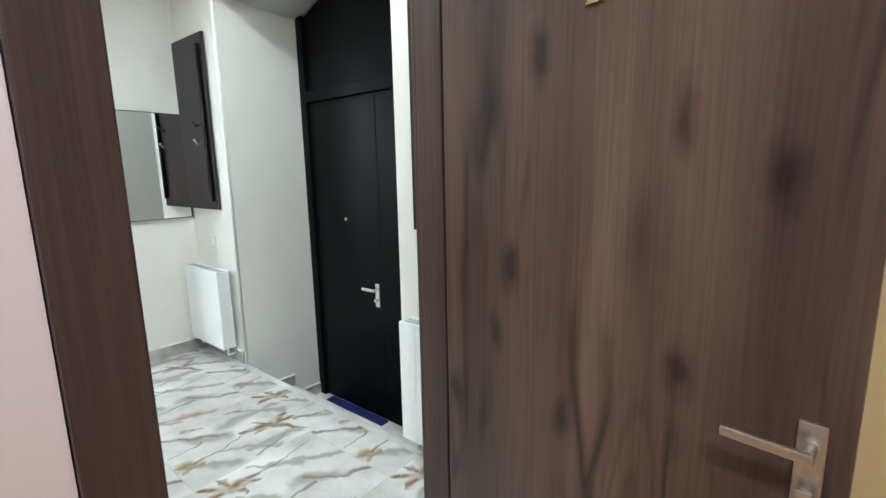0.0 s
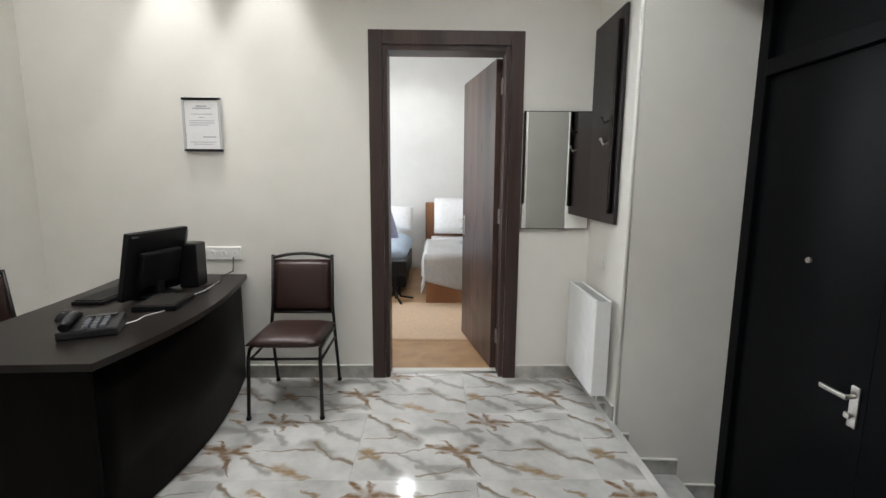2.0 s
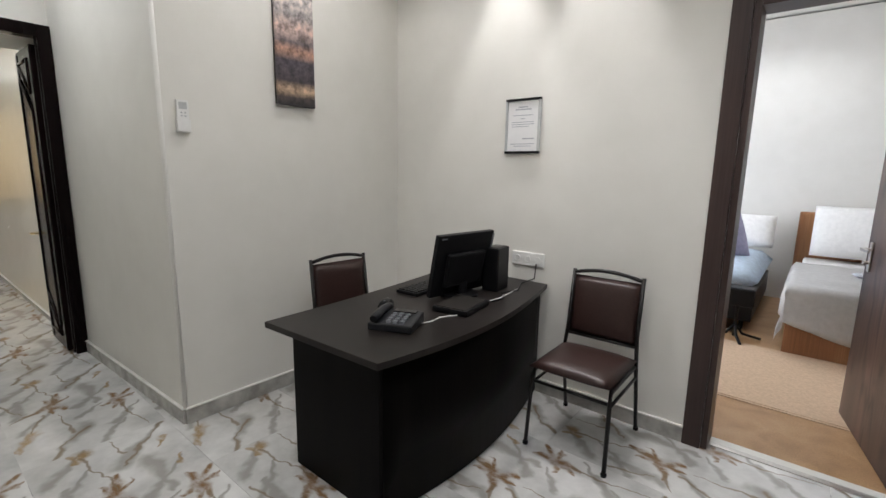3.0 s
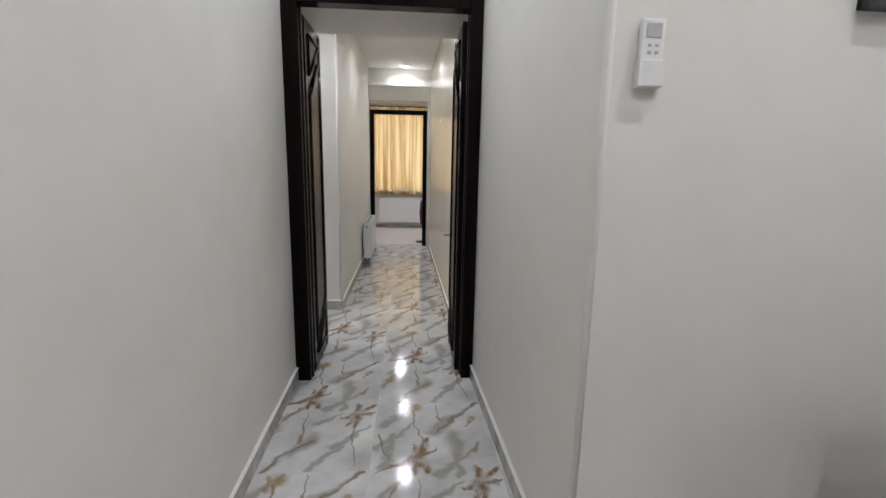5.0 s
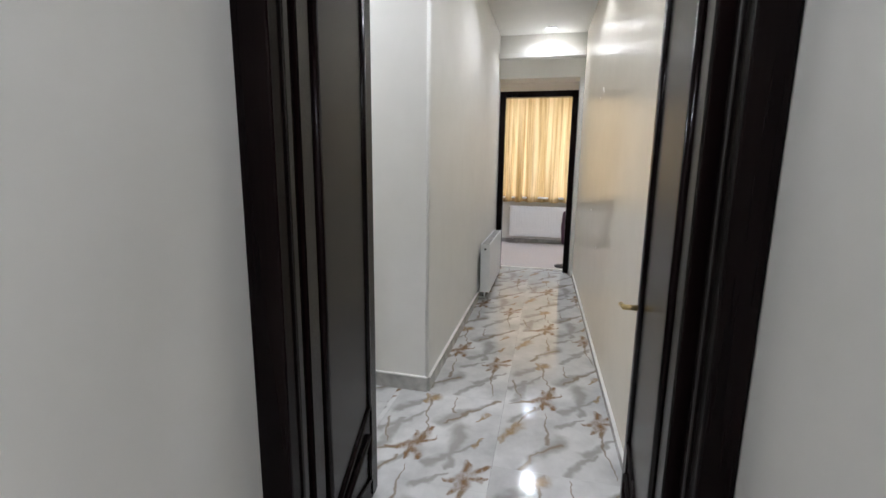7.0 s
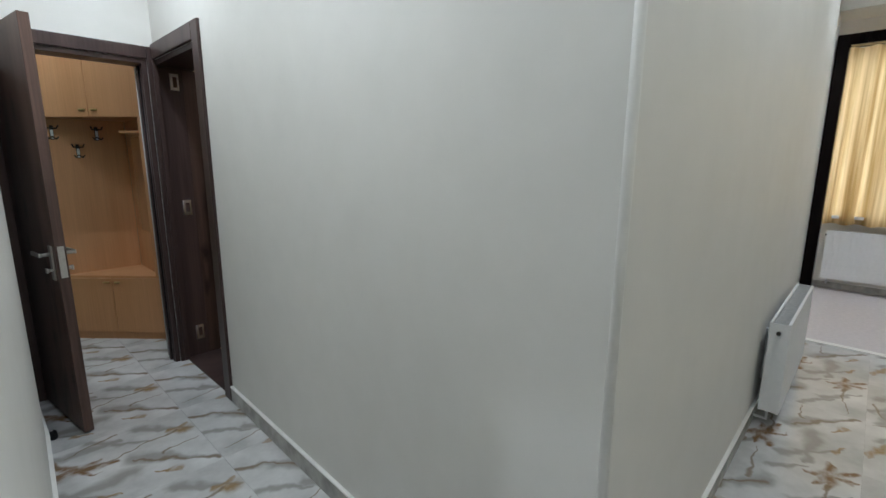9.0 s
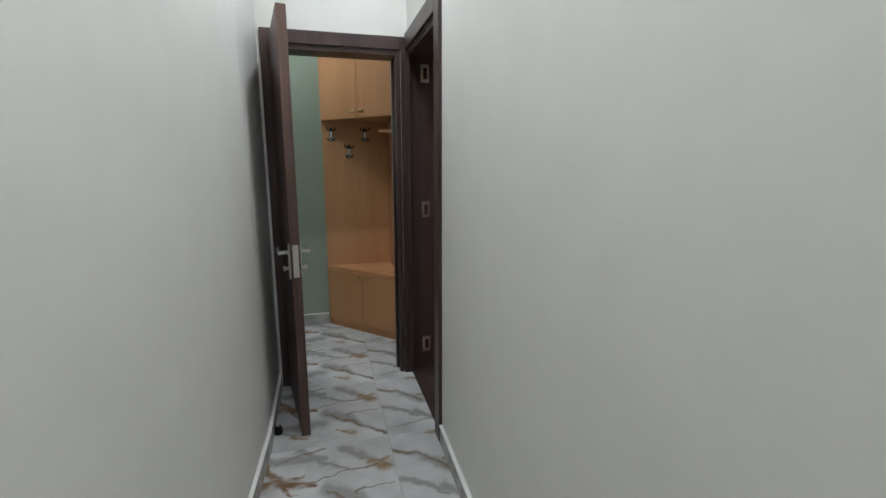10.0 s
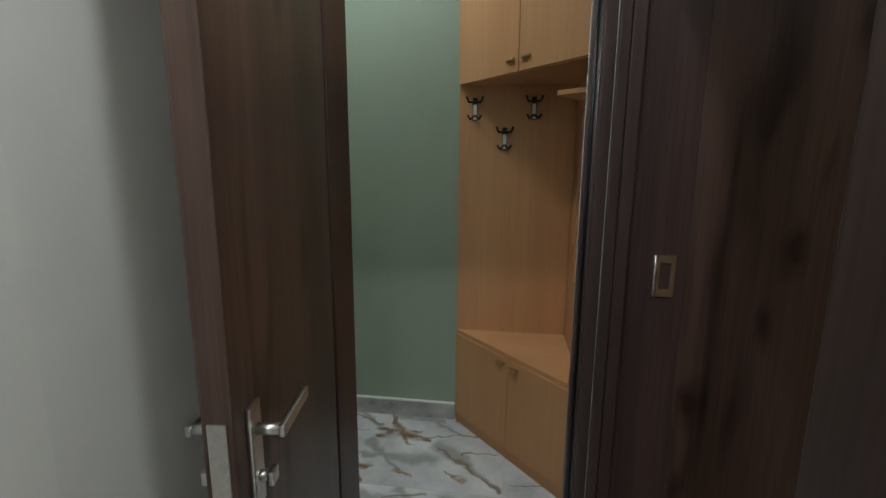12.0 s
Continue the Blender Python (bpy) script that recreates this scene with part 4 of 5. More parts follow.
def radiator(m, length, height, label):
    """A white panel radiator: ribbed front, back panel, top grille, side covers, valve and pipe stubs; front looks along -y."""
    t = thing("radiator", m, label, "radiator", "white panel radiators")
    n = max(6, round(length / 0.045))
    plan = [(0.0, 0.0)]
    for i in range(n):
        x, h = 0.02 + (length - 0.04) * (i + 0.5) / n, 0.010
        plan += [(x - h - 0.004, 0.0), (x - h, -0.0018), (x + h, -0.0018), (x + h + 0.004, 0.0)]
    plan += [(length, 0.0), (length, 0.012), (0.0, 0.012)]
    part("front_panel", prism(plan, 0.0, height), M_WHITE, t)
    part("back_panel", box(0.0, 0.075, 0.0, length, 0.087, height, 0.004), M_WHITE, t)
    part("side_cover", box(-0.004, 0.004, 0.005, 0.0, 0.084, height - 0.004, 0.001), M_WHITE, t)
    part("side_cover", box(length, 0.004, 0.005, length + 0.004, 0.084, height - 0.004, 0.001), M_WHITE, t)
    g = bmesh.new()
    k = max(8, round(length / 0.022))
    for i in range(k):
        x = 0.01 + (length - 0.02) * i / (k - 1)
        add_box(g, x - 0.004, 0.014, height - 0.010, x + 0.004, 0.074, height - 0.004)
    part("top_grille", g, M_GRILLE, t)
    part("fins", box(0.01, 0.03, 0.02, length - 0.01, 0.06, height - 0.03), M_GRILLE, t)
    v = tube([(-0.006, 0.044, height - 0.05), (-0.016, 0.044, height - 0.05)], 0.010, 10)
    part("air_valve", v, M_IRON, t, "small dark air valve")
    for x in (0.05, length - 0.05):
        part("pipe", tube([(x, 0.05, 0.0), (x, 0.05, -0.06), (x, 0.12, -0.06)], 0.008), M_WHITE, t)
    for x in (length * 0.2, length * 0.8):
        part("bracket", box(x - 0.012, 0.087, height * 0.2, x + 0.012, 0.118, height * 0.8, 0.002), M_WHITE, t)
    return t


# fronts look to -x, -x, +y and +x
radiator(pose(1.50, 2.66, 0.125, 0, 0, 90) @ Matrix.Rotation(math.pi, 4, "Z") @ Matrix.Translation((-0.50, 0, 0)) @ Matrix.Identity(4), 0.50, 0.56, "white panel radiator on the wall under the coat board")
radiator(pose(1.50, 0.935, 0.125, 0, 0, 90) @ Matrix.Rotation(math.pi, 4, "Z"), 0.45, 0.56, "white panel radiator beside the entrance steps")
radiator(pose(-6.787, 0.578, 0.10, 0, 0, 180), 1.0, 0.475, "long white panel radiator on the corridor wall")
radiator(pose(-10.36, 0.465, 0.13, 0, 0, 90), 0.97, 0.51, "white panel radiator under the curtained window")


def coat_board(m, label):
    """A dark board with a darker edge strip and two double hooks; its face looks along -x, it spans +y."""
    t = thing("coat_board", m, label, "coat rack", "dark coat boards")
    part("board", box(0.0, 0.0, 0.0, 0.018, 0.46, 1.16, 0.003), M_COAT, t)
    part("edge_strip", box(-0.022, 0.035, 0.06, 0.0, 0.065, 1.09, 0.003), M_EBONY, t)
    for z in (0.58, 0.46):
        bm = tube([(0.0, 0.15, z), (-0.03, 0.15, z - 0.012), (-0.045, 0.15, z + 0.015)], 0.006)
        tube([(-0.045, 0.15, z + 0.015), (-0.05, 0.15, z + 0.022)], 0.009, 8, bm)
        part("hook", bm, M_IRON if z > 0.5 else M_STEEL, t)
    return t


coat_board(pose(1.598, 2.735, 1.10), "dark brown coat board with hooks above the radiator")
coat_board(pose(1.598, 0.46, 1.085), "dark brown coat board with hooks by the door")

mi = thing("mirror", pose(1.165, 3.178, 1.03), "square-cornered wall mirror with a thin dark edge", "mirror")
part("glass", box(0.004, 0.0, 0.004, 0.436, 0.006, 0.741), M_MIRROR, mi)
part("backing", box(0.0, 0.006, 0.0, 0.44, 0.018, 0.745, 0.001), M_IRON, mi)
for a in ((0, 0, 0, 0.44, 0.006, 0.004), (0, 0, 0.741, 0.44, 0.006, 0.745), (0, 0, 0.004, 0.004, 0.006, 0.741), (0.436, 0, 0.004, 0.44, 0.006, 0.741)):
    part("edge", box(a[0], a[1] - 0.002, a[2], a[3], a[4], a[5]), M_IRON, mi)

pf = thing("certificate_frame", pose(-0.970, 3.178, 1.51), "framed printed certificate in a black and silver frame", "picture frame")
for a in ((0, 0, 0, 0.237, 0.02, 0.014), (0, 0, 0.312, 0.237, 0.02, 0.326)):
    part("frame_rail", box(*a, 0.002), M_BLKPLAST, pf)
for a in ((0, 0, 0.014, 0.014, 0.02, 0.312), (0.223, 0, 0.014, 0.237, 0.02, 0.312)):
    part("frame_stile", box(*a, 0.002), M_GRILLE, pf, "silver grey side of the frame")
part("paper", box(0.014, 0.008, 0.014, 0.223, 0.018, 0.312), M_PAPER, pf)
for z, x0, x1 in ((0.272, 0.085, 0.150), (0.258, 0.065, 0.175), (0.225, 0.05, 0.185), (0.205, 0.10, 0.135), (0.185, 0.04, 0.195), (0.172, 0.04, 0.195), (0.159, 0.04, 0.16), (0.085, 0.12, 0.20), (0.055, 0.035, 0.20), (0.042, 0.06, 0.18)):
    part("print_line", box(x0, 0.0072, z, x1, 0.0078, z + (0.007 if z > 0.25 or z == 0.085 else 0.004)), M_INK, pf)

po = thing("poster", pose(-1.922, 2.187, 1.765), "tall narrow city photograph on a dark block", "picture")
part("print", box(0.0, 0.0, 0.0, 0.016, 0.255, 0.95, 0.002), M_POSTER, po)
part("backing_block", box(-0.018, 0.004, 0.004, 0.0, 0.251, 0.946), M_BLKPLAST, po)

rc = thing("air_conditioner_remote", pose(-1.94, 1.635, 1.575), "white air conditioner remote in a wall holder", "remote control")
part("body", box(0.006, 0.0, 0.0, 0.026, 0.058, 0.150, 0.006), M_PLASTIC, rc)
part("screen", box(0.0255, 0.010, 0.105, 0.0275, 0.048, 0.138, 0.001), M_GRILLE, rc, "grey display window")
part("holder", box(0.0, -0.003, -0.008, 0.032, 0.061, 0.055, 0.004), M_PLASTIC, rc)
for z in (0.068, 0.084):
    for y in (0.016, 0.034):
        part("button", box(0.0255, y, z, 0.028, y + 0.009, z + 0.007, 0.001), M_GRILLE, rc)

so = thing("socket_strip", pose(-0.885, 3.20, 0.815), "white triple wall socket plate above the desk", "wall socket")
part("plate", box(0.0, -0.012, 0.0, 0.224, 0.0, 0.085, 0.004), M_PLASTIC, so)
for i in range(3):
    s = part("socket", lathe([(0.021, 0.0), (0.021, 0.003), (0.018, 0.0035), (0.016, -0.004)], 20), M_PLASTIC, so)
    s.location, s.rotation_euler = (0.04 + 0.072 * i, -0.0125, 0.043), (radians(90), 0, 0)
sw = thing("wall_socket", pose(1.62, 2.87, 0.83), "single white wall socket above the radiator", "wall socket")
part("plate", box(-0.010, 0.0, 0.0, 0.0, 0.08, 0.08, 0.004), M_PLASTIC, sw)
s = part("socket", lathe([(0.021, 0.0), (0.021, 0.003), (0.018, 0.0035), (0.016, -0.004)], 20), M_PLASTIC, sw)
s.location, s.rotation_euler = (-0.0105, 0.04, 0.04), (0, radians(-90), 0)

mt = thing("door_mat", pose(2.05, 1.79, -0.45), "flat dark blue ribbed door mat before the entrance", "door mat")
part("mat_body", box(0.0, 0.0, 0.0, 0.17, 0.63, 0.010, 0.003), M_MAT, mt)
bm = bmesh.new()
for i in range(14):
    add_box(bm, 0.006 + 0.0115 * i, 0.008, 0.0095, 0.012 + 0.0115 * i, 0.622, 0.0125)
part("ribs", bm, M_MAT, mt)

# ---- on the desk ----


def monitor(m, label, tilt):
    """A flat screen seen from behind and the side; the screen looks along -x."""
    t = thing("monitor", m, label, "computer monitor", "desk monitors")
    r = Matrix.Translation((0, 0, 0.016)) @ Matrix.Rotation(radians(tilt), 4, "Y") @ Matrix.Diagonal((1, 1, 1.14, 1))
    for name, b, mat in (("screen", box(-0.004, 0.016, 0.025, 0.0, 0.404, 0.285), M_SCREEN), ("case", box(0.0, 0.0, 0.0, 0.03, 0.42, 0.305, 0.006), M_BLKPLAST), ("rear_bulge", box(0.03, 0.07, 0.05, 0.06, 0.35, 0.215, 0.012), M_BLKPLAST)):
        b.transform(r)
        part(name, b, mat, t)
    b = box(0.004, 0.02, 0.285, 0.0315, 0.06, 0.292, 0.001)
    b.transform(r)
    part("badge", b, M_PHONEKEY, t, "small grey badge")
    b = box(0.028, 0.408, 0.02, 0.0335, 0.421, 0.29, 0.001)
    b.transform(r)
    part("edge_trim", b, M_PHONEKEY, t, "thin silver edge trim")
    part("neck", box(0.03, 0.18, 0.01, 0.075, 0.24, 0.16, 0.01), M_BLKPLAST, t)
    part("foot", prism([(-0.09 + 0.14 * math.cos(k * math.tau / 20) + 0.10, 0.21 + 0.11 * math.sin(k * math.tau / 20)) for k in range(20)], 0.0, 0.014, 0.002), M_BLKPLAST, t)
    return t


monitor(pose(-0.955, 2.43, 0.72, 0, 0, -8), "black flat monitor with its screen turned to the clerk", 12)
bx = thing("desk_speaker", pose(-0.85, 2.80, 0.72, 0, 0, 6), "small black upright box unit on the desk", "speaker")
part("case", box(0, 0, 0, 0.10, 0.14, 0.25, 0.008), M_BLKPLAST, bx)
part("grille", box(-0.003, 0.012, 0.02, 0.0, 0.108, 0.235, 0.001), M_IRON, bx)
part("top_edge", box(0.012, 0.012, 0.25, 0.088, 0.128, 0.253, 0.001), M_IRON, bx)
kb = thing("keyboard", pose(-1.17, 2.42, 0.72, 0, 0, 4), "black computer keyboard on the desk", "keyboard")
part("tray", box(0, 0, 0, 0.15, 0.42, 0.018, 0.005), M_BLKPLAST, kb)
bm = bmesh.new()
for i in range(5):
    for j in range(18):
        add_box(bm, 0.012 + i * 0.026, 0.012 + j * 0.022, 0.018, 0.034 + i * 0.026, 0.030 + j * 0.022, 0.024)
tagged(part("keys", bm, M_BLKPLAST, kb), "", "", "", "stuff")
ph = thing("desk_phone", pose(-0.775, 2.03, 0.72, 0, 0, 24), "dark grey desk telephone with silver keys", "telephone")
bm = prism([(-0.10, -0.085), (0.10, -0.085), (0.10, 0.095), (-0.10, 0.095)], 0.0, 0.05, 0.008)
for v in bm.verts:
    if v.co.z > 0.02 and v.co.y < 0:
        v.co.z -= 0.015
part("base", bm, M_PHONE, ph)
part("handset", tube([(-0.070, -0.085, 0.050), (-0.070, -0.05, 0.060), (-0.070, 0.02, 0.064), (-0.070, 0.08, 0.060), (-0.070, 0.105, 0.052)], 0.018, 10), M_PHONE, ph)
part("display", box(-0.03, 0.045, 0.049, 0.075, 0.08, 0.054, 0.001), M_SCREEN, ph)
for i in range(4):
    for j in range(3):
        part("key", box(-0.02 + j * 0.03, -0.07 + i * 0.026, 0.034 + i * 0.004, 0.0 + j * 0.03, -0.052 + i * 0.026, 0.047 + i * 0.003, 0.002), M_PHONEKEY, ph)
ms = thing("computer_mouse", pose(-1.03, 2.21, 0.72, 0, 0, 30), "black computer mouse with a silver stripe", "computer mouse")
part("shell", cushion(-0.03, -0.05, -0.02, 0.03, 0.05, 0.026, 0.01), M_BLKPLAST, ms)
part("stripe", box(-0.004, -0.03, 0.026, 0.004, 0.03, 0.0345, 0.001), M_PHONEKEY, ms)
nb = thing("black_box", pose(-0.80, 2.30, 0.72, 0, 0, 8), "flat black device on the desk among cables", "device")
part("case", box(0, 0, 0, 0.19, 0.25, 0.028, 0.006), M_BLKPLAST, nb)
part("lid", box(0.01, 0.01, 0.028, 0.18, 0.24, 0.032, 0.002), M_IRON, nb)
cb = thing("cable", pose(-0.72, 2.1, 0.724), "pale cable lying across the desk", "cable")
part("lead", tube([(0, 0.0, 0.0), (0.03, 0.07, 0.0), (0.02, 0.14, 0.0), (0.06, 0.22, 0.0), (0.075, 0.33, 0.0), (0.03, 0.45, 0.0), (0.05, 0.62, 0.0), (0.02, 0.85, 0.0)], 0.0035, 6), M_CABLE, cb)
cb = thing("cable", pose(-0.80, 2.58, 0.724), "black cable lying behind the monitor", "cable")
part("lead", tube([(0, 0, 0), (0.06, 0.06, 0.0), (0.13, 0.04, 0.0), (0.15, 0.14, 0), (0.08, 0.22, 0.0), (0.12, 0.34, 0.0), (0.05, 0.50, 0.0), (0.09, 0.59, 0.02), (0.09, 0.605, 0.11)], 0.004, 6), M_BLKPLAST, cb)

# ---- cloakroom ----
A, B, C = Vector((-4.54, -3.538, 0)), Vector((-5.052, -2.980, 0)), Vector((-5.052, -3.538, 0))
U = (B - A).normalized()
N = Vector((U.y, -U.x, 0))
SPAN = (B - A).length
wu = thing("corner_wardrobe", Matrix.Translation(C), "beech laminate corner wardrobe with coat hooks and a bench", "wardrobe")
LOC = Matrix.Translation(-C)
DIAG = LOC @ Matrix.Translation(A) @ Matrix((U, -N, Vector((0, 0, 1)))).transposed().to_4x4()


def diag_box(name, s0, d0, z0, s1, d1, z1, bevel=0.002, mat=None, parent=None, label=""):
    b = box(s0, d0, z0, s1, d1, z1, bevel)
    b.transform(DIAG)
    bmesh.ops.recalc_face_normals(b, faces=b.faces[:])
    return part(name, b, mat or M_BEECH, parent or wu, label)


def corner_slab(name, z0, z1, inset=0.0):
    a, b2 = A - N * inset, B - N * inset
    bm = prism([(a.x, a.y), (b2.x, b2.y), (C.x, C.y)][::1], z0, z1)
    bm.transform(LOC)
    bmesh.ops.recalc_face_normals(bm, faces=bm.faces[:])
    return part(name, bm, M_BEECH, wu)


corner_slab("base_board", 0.0, 0.06, 0.012)
corner_slab("bench_top", 0.482, 0.50, 0.0)
corner_slab("upper_bottom", 1.640, 1.658, 0.004)
corner_slab("top_board", 2.15, 2.17, 0.0)
for name, b in (("back_panel", box(-5.052, -3.562, 0.0, -4.54, -3.540, 2.17)), ("side_panel", box(-5.077, -3.540, 0.0, -5.054, -2.980, 2.17))):
    b.transform(LOC)
    part(name, b, M_BEECH, wu)
kn = lambda s, z, par: diag_box("knob", s - 0.022, -0.022, z - 0.006, s + 0.022, -0.008, z + 0.006, 0.004, M_BRASS, par, "small brass pull")
for s0, s1, k in ((0.004, SPAN / 2 - 0.002, SPAN / 2 - 0.042), (SPAN / 2 + 0.002, SPAN - 0.004, SPAN / 2 + 0.042)):
    kn(k, 1.69, diag_box("upper_door", s0, -0.009, 1.643, s1, 0.008, 2.148))
    kn(k, 0.452, diag_box("lower_door", s0, -0.009, 0.062, s1, 0.008, 0.480))
diag_box("stile", SPAN - 0.05, 0.001, 0.50, SPAN, 0.018, 1.640)
sh = prism([(-5.054, -3.30), (-5.054, -3.01), (-4.925, -3.12)][::-1], 1.535, 1.551)
sh.transform(LOC)
bmesh.ops.recalc_face_normals(sh, faces=sh.faces[:])
part("small_shelf", sh, M_BEECH, wu)
mp = box(-5.0535, -3.39, 0.81, -5.051, -3.09, 1.515)
mp.transform(LOC)
part("mirror_strip", mp, M_MIRROR, wu, "narrow mirror on the side panel")
for x, z in ((-4.609, 1.539), (-4.744, 1.410), (-4.869, 1.541)):
    bm = box(x - 0.011, -3.540, z - 0.05, x + 0.011, -3.535, z + 0.05, 0.003)
    for sx in (-1, 1):
        tube([(x, -3.535, z + 0.03), (x + sx * 0.028, -3.518, z + 0.03), (x + sx * 0.036, -3.503, z + 0.05)], 0.005, 6, bm)
        tube([(x, -3.535, z - 0.025), (x + sx * 0.02, -3.513, z - 0.045), (x + sx * 0.03, -3.498, z - 0.03)], 0.005, 6, bm)
    bm.transform(LOC)
    hk = part("coat_hook", bm, M_IRON, wu, "dark antique double coat hook")
    pl = box(x - 0.008, -3.5335, z - 0.045, x + 0.008, -3.530, z + 0.02, 0.0015)
    pl.transform(LOC)
    part("hook_plate", pl, M_WHITE, hk, "white enamel inlay")

ds = thing("door_stop", pose(-4.255, -1.99, 0), "small black rubber door stop on the floor", "door stop")
part("rubber", lathe([(0.020, 0.0), (0.022, 0.01), (0.019, 0.035), (0.012, 0.042)], 16), M_BLKPLAST, ds)
part("screw_cap", lathe([(0.006, 0.042), (0.006, 0.044), (0.002, 0.045)], 10), M_STEEL, ds)

# ---- bedroom ----
bd = thing("bed", pose(0.51, 5.10, 0), "wooden single bed with rumpled white linen and a pillow", "bed")
part("headboard", box(-0.05, 1.90, 0.0, 1.0, 1.945, 1.02, 0.02), M_BEDWOOD, bd)
part("footboard", box(0.0, 0.0, 0.0, 0.98, 0.03, 0.30, 0.008), M_BEDWOOD, bd)
part("side_rail", box(0.0, 0.03, 0.12, 0.03, 1.90, 0.30, 0.005), M_BEDWOOD, bd)
part("side_rail", box(0.95, 0.03, 0.12, 0.98, 1.90, 0.30, 0.005), M_BEDWOOD, bd)
part("mattress", box(0.035, 0.04, 0.14, 0.945, 1.89, 0.53, 0.03), M_LINEN, bd)


def cover():
    """A loose bedspread: draped sheet with folds that hang unevenly over the foot and the side."""
    bm = bmesh.new()
    nx, ny, rows = 40, 44, []
    for j in range(ny + 1):
        row = []
        for i in range(nx + 1):
            u, v = i / nx, j / ny
            x, y = -0.30 + 1.30 * u, -0.34 + 1.55 * v
            z = 0.565 + 0.014 * noise.noise(Vector((x * 5, y * 5, 1)))
            fold = 0.028 * math.sin(9 * x + 24 * noise.noise(Vector((x * 1.3, y * 1.3, 4))))
            hx, hy = max(0.0, -0.01 - x), max(0.0, -0.02 - y)
            px, py = max(x, -0.02 - 0.02 * hx), max(y, -0.035 - 0.03 * hy)
            drop = hx * 0.95 + hy * (0.95 + 0.35 * math.sin(3.1 * x))
            z -= min(drop, 0.46)
            if hy > 0:
                py += fold * min(1, hy * 8) - 0.01
            if hx > 0:
                px += 0.022 * math.sin(14 * y + 3) * min(1, hx * 8) - 0.01
            row.append(bm.verts.new((px, py, z)))
        rows.append(row)
    for a, b2 in zip(rows, rows[1:]):
        for i in range(nx):
            f = bm.faces.new((a[i], a[i + 1], b2[i + 1], b2[i]))
            f.smooth = True
    bmesh.ops.solidify(bm, geom=bm.faces[:], thickness=0.008)
    return bm


part("bedspread", cover(), M_LINEN, bd)
pw = cushion(-0.42, -0.27, -0.08, 0.42, 0.27, 0.08, 0.05, 14)
pw.transform(Matrix.Translation((0.50, 1.74, 0.84)) @ Matrix.Rotation(radians(70), 4, "X"))
part("pillow", pw, M_LINEN, bd, "plump white pillow")
rm = thing("folded_towel", pose(1.02, 5.75, 0.575, 0, 0, 12), "small dark folded cloth lying on the bed", "towel")
part("cloth", cushion(-0.12, -0.06, 0.0, 0.12, 0.06, 0.035, 0.006), M_INK, rm)

b2 = thing("second_bed", pose(-0.62, 5.45, 0), "single bed with pale blue linen and a dark base", "bed")
part("base", box(0.0, 0.0, 0.10, 0.88, 1.5, 0.34, 0.01), M_BLKPLAST, b2)
part("mattress", cushion(0.0, -0.02, 0.34, 0.90, 1.5, 0.60, 0.02), M_BLUE, b2)
pw = cushion(-0.28, -0.2, -0.06, 0.28, 0.2, 0.06, 0.04, 12)
pw.transform(Matrix.Translation((0.62, 1.28, 0.80)) @ Matrix.Rotation(radians(55), 4, "X"))
part("pillow", pw, M_LINEN, b2, "white pillow")
pw = cushion(-0.25, -0.25, -0.05, 0.25, 0.25, 0.05, 0.05, 12)
pw.transform(Matrix.Translation((0.52, 0.55, 0.80)) @ Matrix.Rotation(radians(48), 4, "Z") @ Matrix.Rotation(radians(66), 4, "X"))
part("cushion", pw, M_LILAC, b2, "lilac cushion")
for x in (0.08, 0.80):
    for y in (0.1, 1.4):
        part("leg", tube([(x, y, 0), (x, y, 0.11)], 0.02), M_BLKPLAST, b2)
st = thing("fan_stand", pose(0.17, 5.22, 0), "black metal stand with a splayed foot", "stand")
part("post", tube([(0, 0, 0.02), (0, 0, 0.42)], 0.014), M_BLKPLAST, st)
for k in range(4):
    a = radians(20 + 90 * k)
    part("foot", tube([(0, 0, 0.13), (0.06 * math.cos(a), 0.06 * math.sin(a), 0.045), (0.2 * math.cos(a), 0.2 * math.sin(a), 0.014)], 0.012), M_BLKPLAST, st)
part("box", box(-0.14, -0.08, 0.30, 0.12, 0.10, 0.46, 0.02), M_BLKPLAST, st)
rg = thing("rug", pose(-0.3, 3.95, -0.002), "pinkish beige rug on the bedroom floor", "rug")
part("rug_top", box(0.0, 0.0, 0.0, 2.0, 1.15, 0.010, 0.004), M_RUG, rg)
part("border", box(-0.02, -0.02, 0.0, 2.02, 1.17, 0.006, 0.002), M_RUG, rg)


def window(name, m, width, height, label):
    """A white two-sash window in its opening, local x along the wall, y through it."""
    t = tagged(new(name), label, "window", "", "structure")
    t.matrix_world = m
    f = bmesh.new()
    for a in ((0, 0, width, 0.05), (0, height - 0.05, width, height), (0, 0.05, 0.05, height - 0.05), (width - 0.05, 0.05, width, height - 0.05), (width / 2 - 0.035, 0.05, width / 2 + 0.035, height - 0.05)):
        add_box(f, a[0], 0.0, a[1], a[2], 0.06, a[3], 0.004)
    part("window_frame", f, M_WHITE, t)
    g = bpy.data.materials.get("window_glass")
    if not g:
        g, gt, gb = nodes_of("window_glass")
        gb.inputs["Transmission Weight"].default_value, gb.inputs["Roughness"].default_value, gb.inputs["IOR"].default_value = 1.0, 0.0, 1.45
    for x0, x1 in ((0.05, width / 2 - 0.035), (width / 2 + 0.035, width - 0.05)):
        p = part("pane", box(x0, 0.025, 0.05, x1, 0.031, height - 0.05), g, t)
        p.visible_shadow = False
    part("window_sill", box(-0.04, -0.20, -0.035, width + 0.04, 0.0, -0.003, 0.006), M_WHITE, t)
    return t


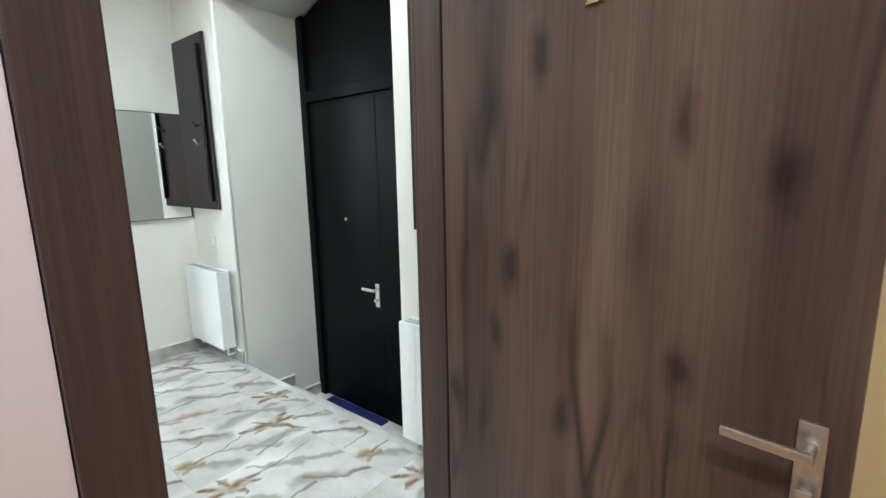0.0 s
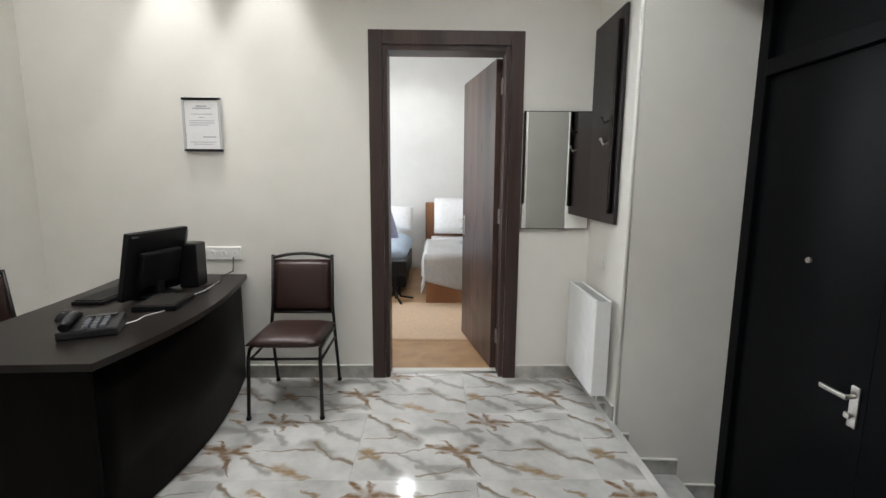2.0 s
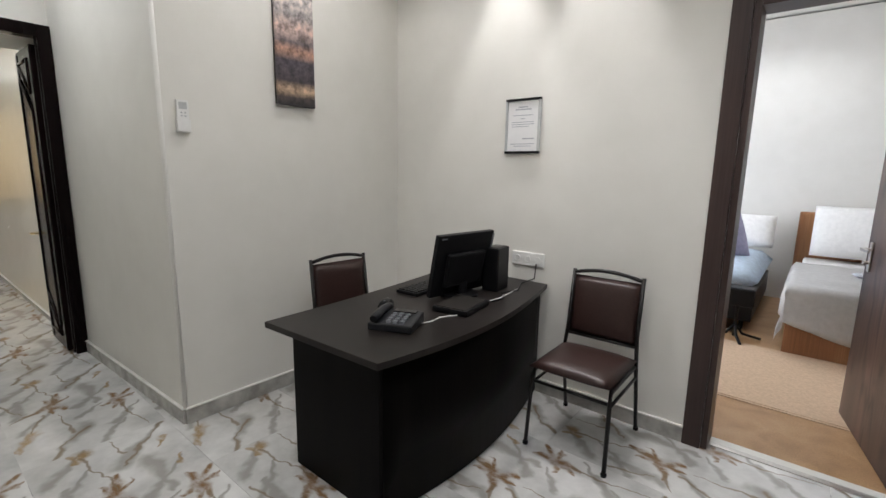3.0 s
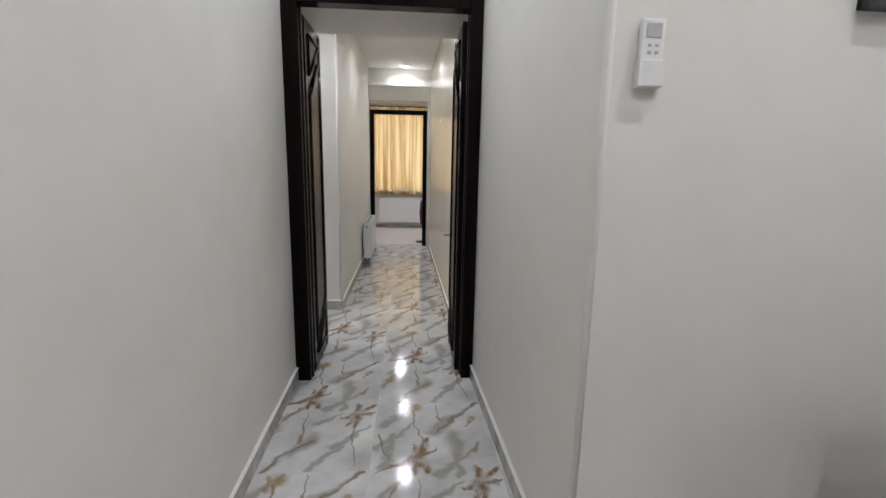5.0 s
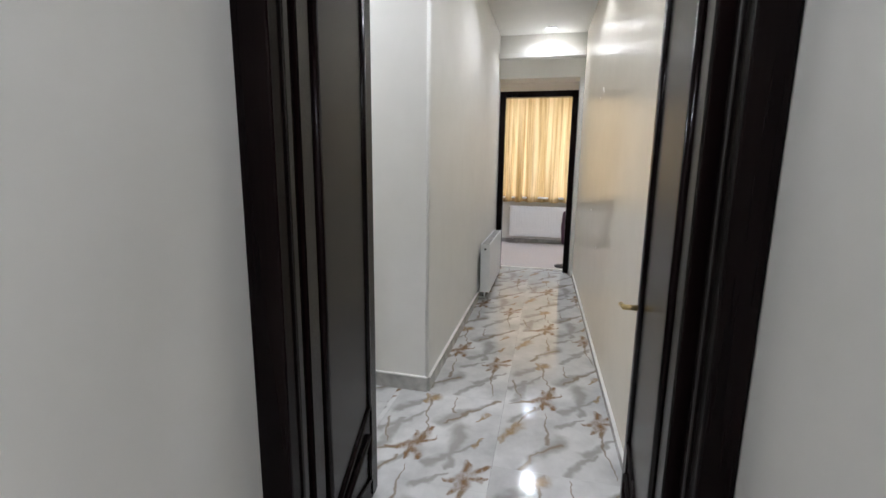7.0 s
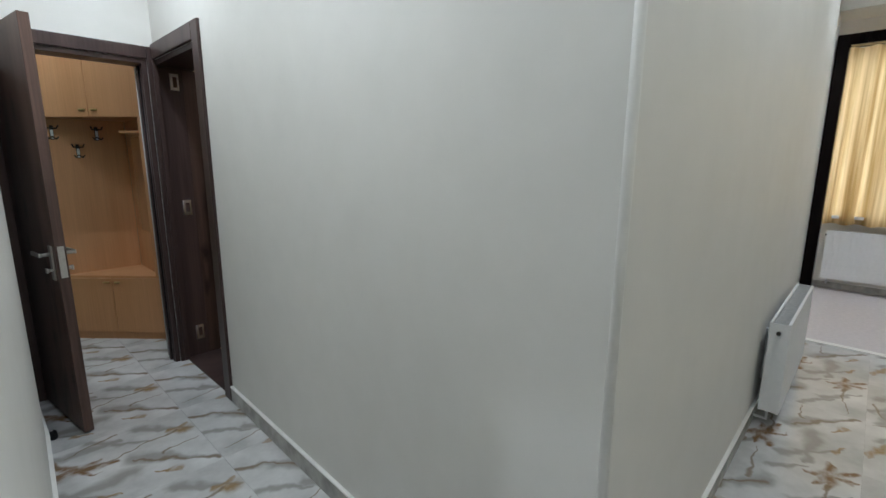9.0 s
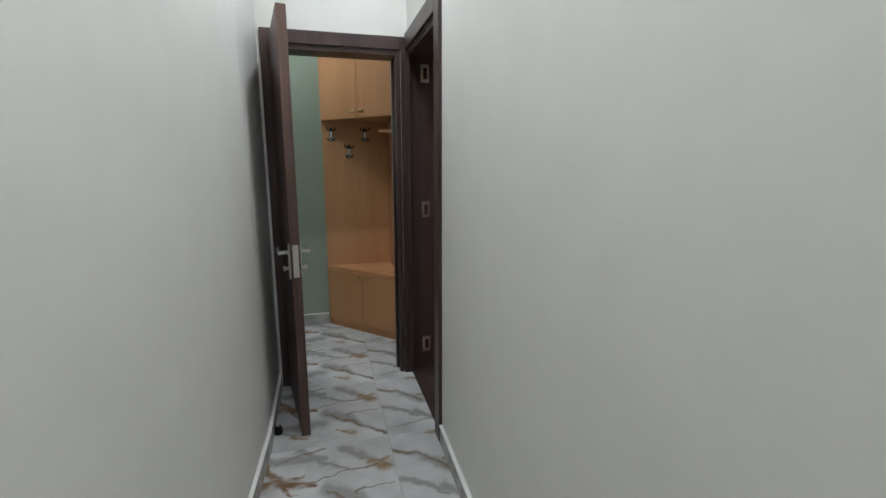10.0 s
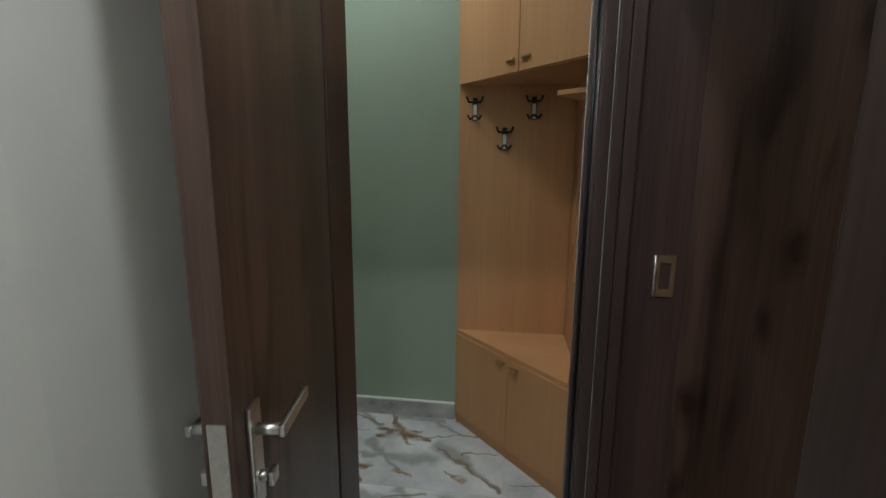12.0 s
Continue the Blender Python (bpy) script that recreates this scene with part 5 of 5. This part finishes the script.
window("window_1", pose(-1.69, 6.1, 0.9, 0, 0, -90) @ Matrix.Rotation(math.pi, 4, "Z") @ Matrix.Translation((-1.6, 0, 0)), 1.6, 1.6, "white framed bedroom window")
window("window_2", pose(-10.62, 1.84, 0.80, 0, 0, -90) @ Matrix.Rotation(math.pi, 4, "Z") @ Matrix.Translation((-2.1, 0, 0)), 2.1, 1.63, "white framed window behind a curtain")

# ---- far room ----


def curtain():
    bm = bmesh.new()
    n, rows = 150, []
    for j in range(7):
        z = 0.71 + (2.46 - 0.71) * j / 6
        row = []
        for i in range(n + 1):
            y = -0.41 + 2.45 * i / n
            a = 0.055 * math.sin(i * 0.42 + 1.6 * math.sin(i * 0.11)) + 0.014 * math.sin(i * 1.15 + 2.0 * math.sin(i * 0.07))
            row.append(bm.verts.new((-10.395 + a * (1 - 0.3 * j / 6), y, z + (0.006 * math.sin(i * 0.5) if j == 0 else 0))))
        rows.append(row)
    for a, b in zip(rows, rows[1:]):
        for i in range(n):
            f = bm.faces.new((a[i], a[i + 1], b[i + 1], b[i]))
            f.smooth = True
    return bm


cu = thing("curtain", pose(0, 0, 0), "golden yellow pleated curtain drawn across the window", "curtain")
part("cloth", curtain(), M_CURTAIN, cu)
part("rail", tube([(-10.395, -0.46, 2.47), (-10.395, 2.14, 2.47)], 0.012), M_IRON, cu)
for y in (-0.36, 0.84, 2.04):
    part("bracket", box(-10.50, y - 0.01, 2.46, -10.385, y + 0.01, 2.48), M_IRON, cu)
hg = thing("hanging_coat", pose(-8.66, 1.33, 0.30), "plum coloured cloth hanging beside the far doorway", "garment")
part("cloth", cushion(-0.10, -0.06, 0.0, 0.10, 0.06, 0.42, 0.02), M_PURPLE, hg)
part("stand", tube([(0.0, 0.0, 0.44), (0.0, 0.0, -0.29)], 0.015), M_IRON, hg)
part("stand_foot", lathe([(0.12, -0.30), (0.12, -0.285), (0.02, -0.27)], 20), M_IRON, hg)

# small pale marks on the corridor panel
PANEL = bpy.data.objects["wall_passage_north"]


def pale_mark(x, z, length, tilt):
    y = 1.480 + (x + 4.20) * (1.480 - 1.415) / 4.13 - 0.0012
    b = cushion(-length / 2, -0.0012, -0.006, length / 2, 0.0012, 0.006, 0.0, 6)
    b.transform(Matrix.Translation((x, y, z)) @ Matrix.Rotation(radians(tilt), 4, "Y"))
    part("pale_mark", b, M_TRIM, PANEL, "small pale mark on the panel wall")


for x, z, length, tilt in ((-6.25, 1.86, 0.10, 32), (-6.42, 1.83, 0.05, 5), (-6.55, 0.95, 0.05, 0), (-6.05, 0.72, 0.06, -25)):
    pale_mark(x, z, length, tilt)

# ---- floor tiles, each a piece of its own ----


TILE_W, TILE_D = 1.15, 0.60


def tile_mesh(u0, v0, u1, v1):
    me = bpy.data.meshes.new("tile")
    bm = box(u0, v0, -0.012, u1, v1, 0.0)
    bm.to_mesh(me)
    bm.free()
    me.materials.append(M_MARBLE)
    return me


def lay_tiles(parent, x0, y0, x1, y1, ox, oy, stagger, joint=0.0006):
    """Long tiles laid along x from the joint (ox, oy), cut at the edges of the floor; each keeps its own corner as origin."""
    meshes = {}
    for r in range(math.floor((y0 - oy) / TILE_D), math.ceil((y1 - oy) / TILE_D)):
        yo = oy + r * TILE_D
        xo = ox + (stagger * TILE_W if r % 2 else 0.0)
        for k in range(math.floor((x0 - xo) / TILE_W), math.ceil((x1 - xo) / TILE_W)):
            xa = xo + k * TILE_W
            u0, u1 = max(0.0, x0 - xa) + joint, min(TILE_W, x1 - xa) - joint
            v0, v1 = max(0.0, y0 - yo) + joint, min(TILE_D, y1 - yo) - joint
            if u1 - u0 < 0.012 or v1 - v0 < 0.012:
                continue
            key = (round(u0, 3), round(v0, 3), round(u1, 3), round(v1, 3))
            if key not in meshes:
                meshes[key] = tile_mesh(u0, v0, u1, v1)
            ob = new("tile", meshes[key])
            ob.location = (xa, yo, random.uniform(-0.0002, 0.0002))
            ob.parent = parent


lay_tiles(bpy.data.objects["floor_hall"], -1.94, 0.28, 1.575, 3.29, 0.225, 2.11, 0.5)
lay_tiles(bpy.data.objects["floor_hall"], -4.20, 0.28, -1.94, 1.75, 0.225, 2.11, 0.5, 0.0)
lay_tiles(bpy.data.objects["floor_corridor"], -8.48, 0.28, -4.20, 1.75, 0.225, 2.11, 0.5)
lay_tiles(bpy.data.objects["floor_side"], -5.20, -3.69, -4.20, 0.28, -4.78, -2.43, 0.0)
lay_tiles(bpy.data.objects["floor_cloak"], -4.20, -3.69, -3.0, -2.62, -4.78, -2.43, 0.0)
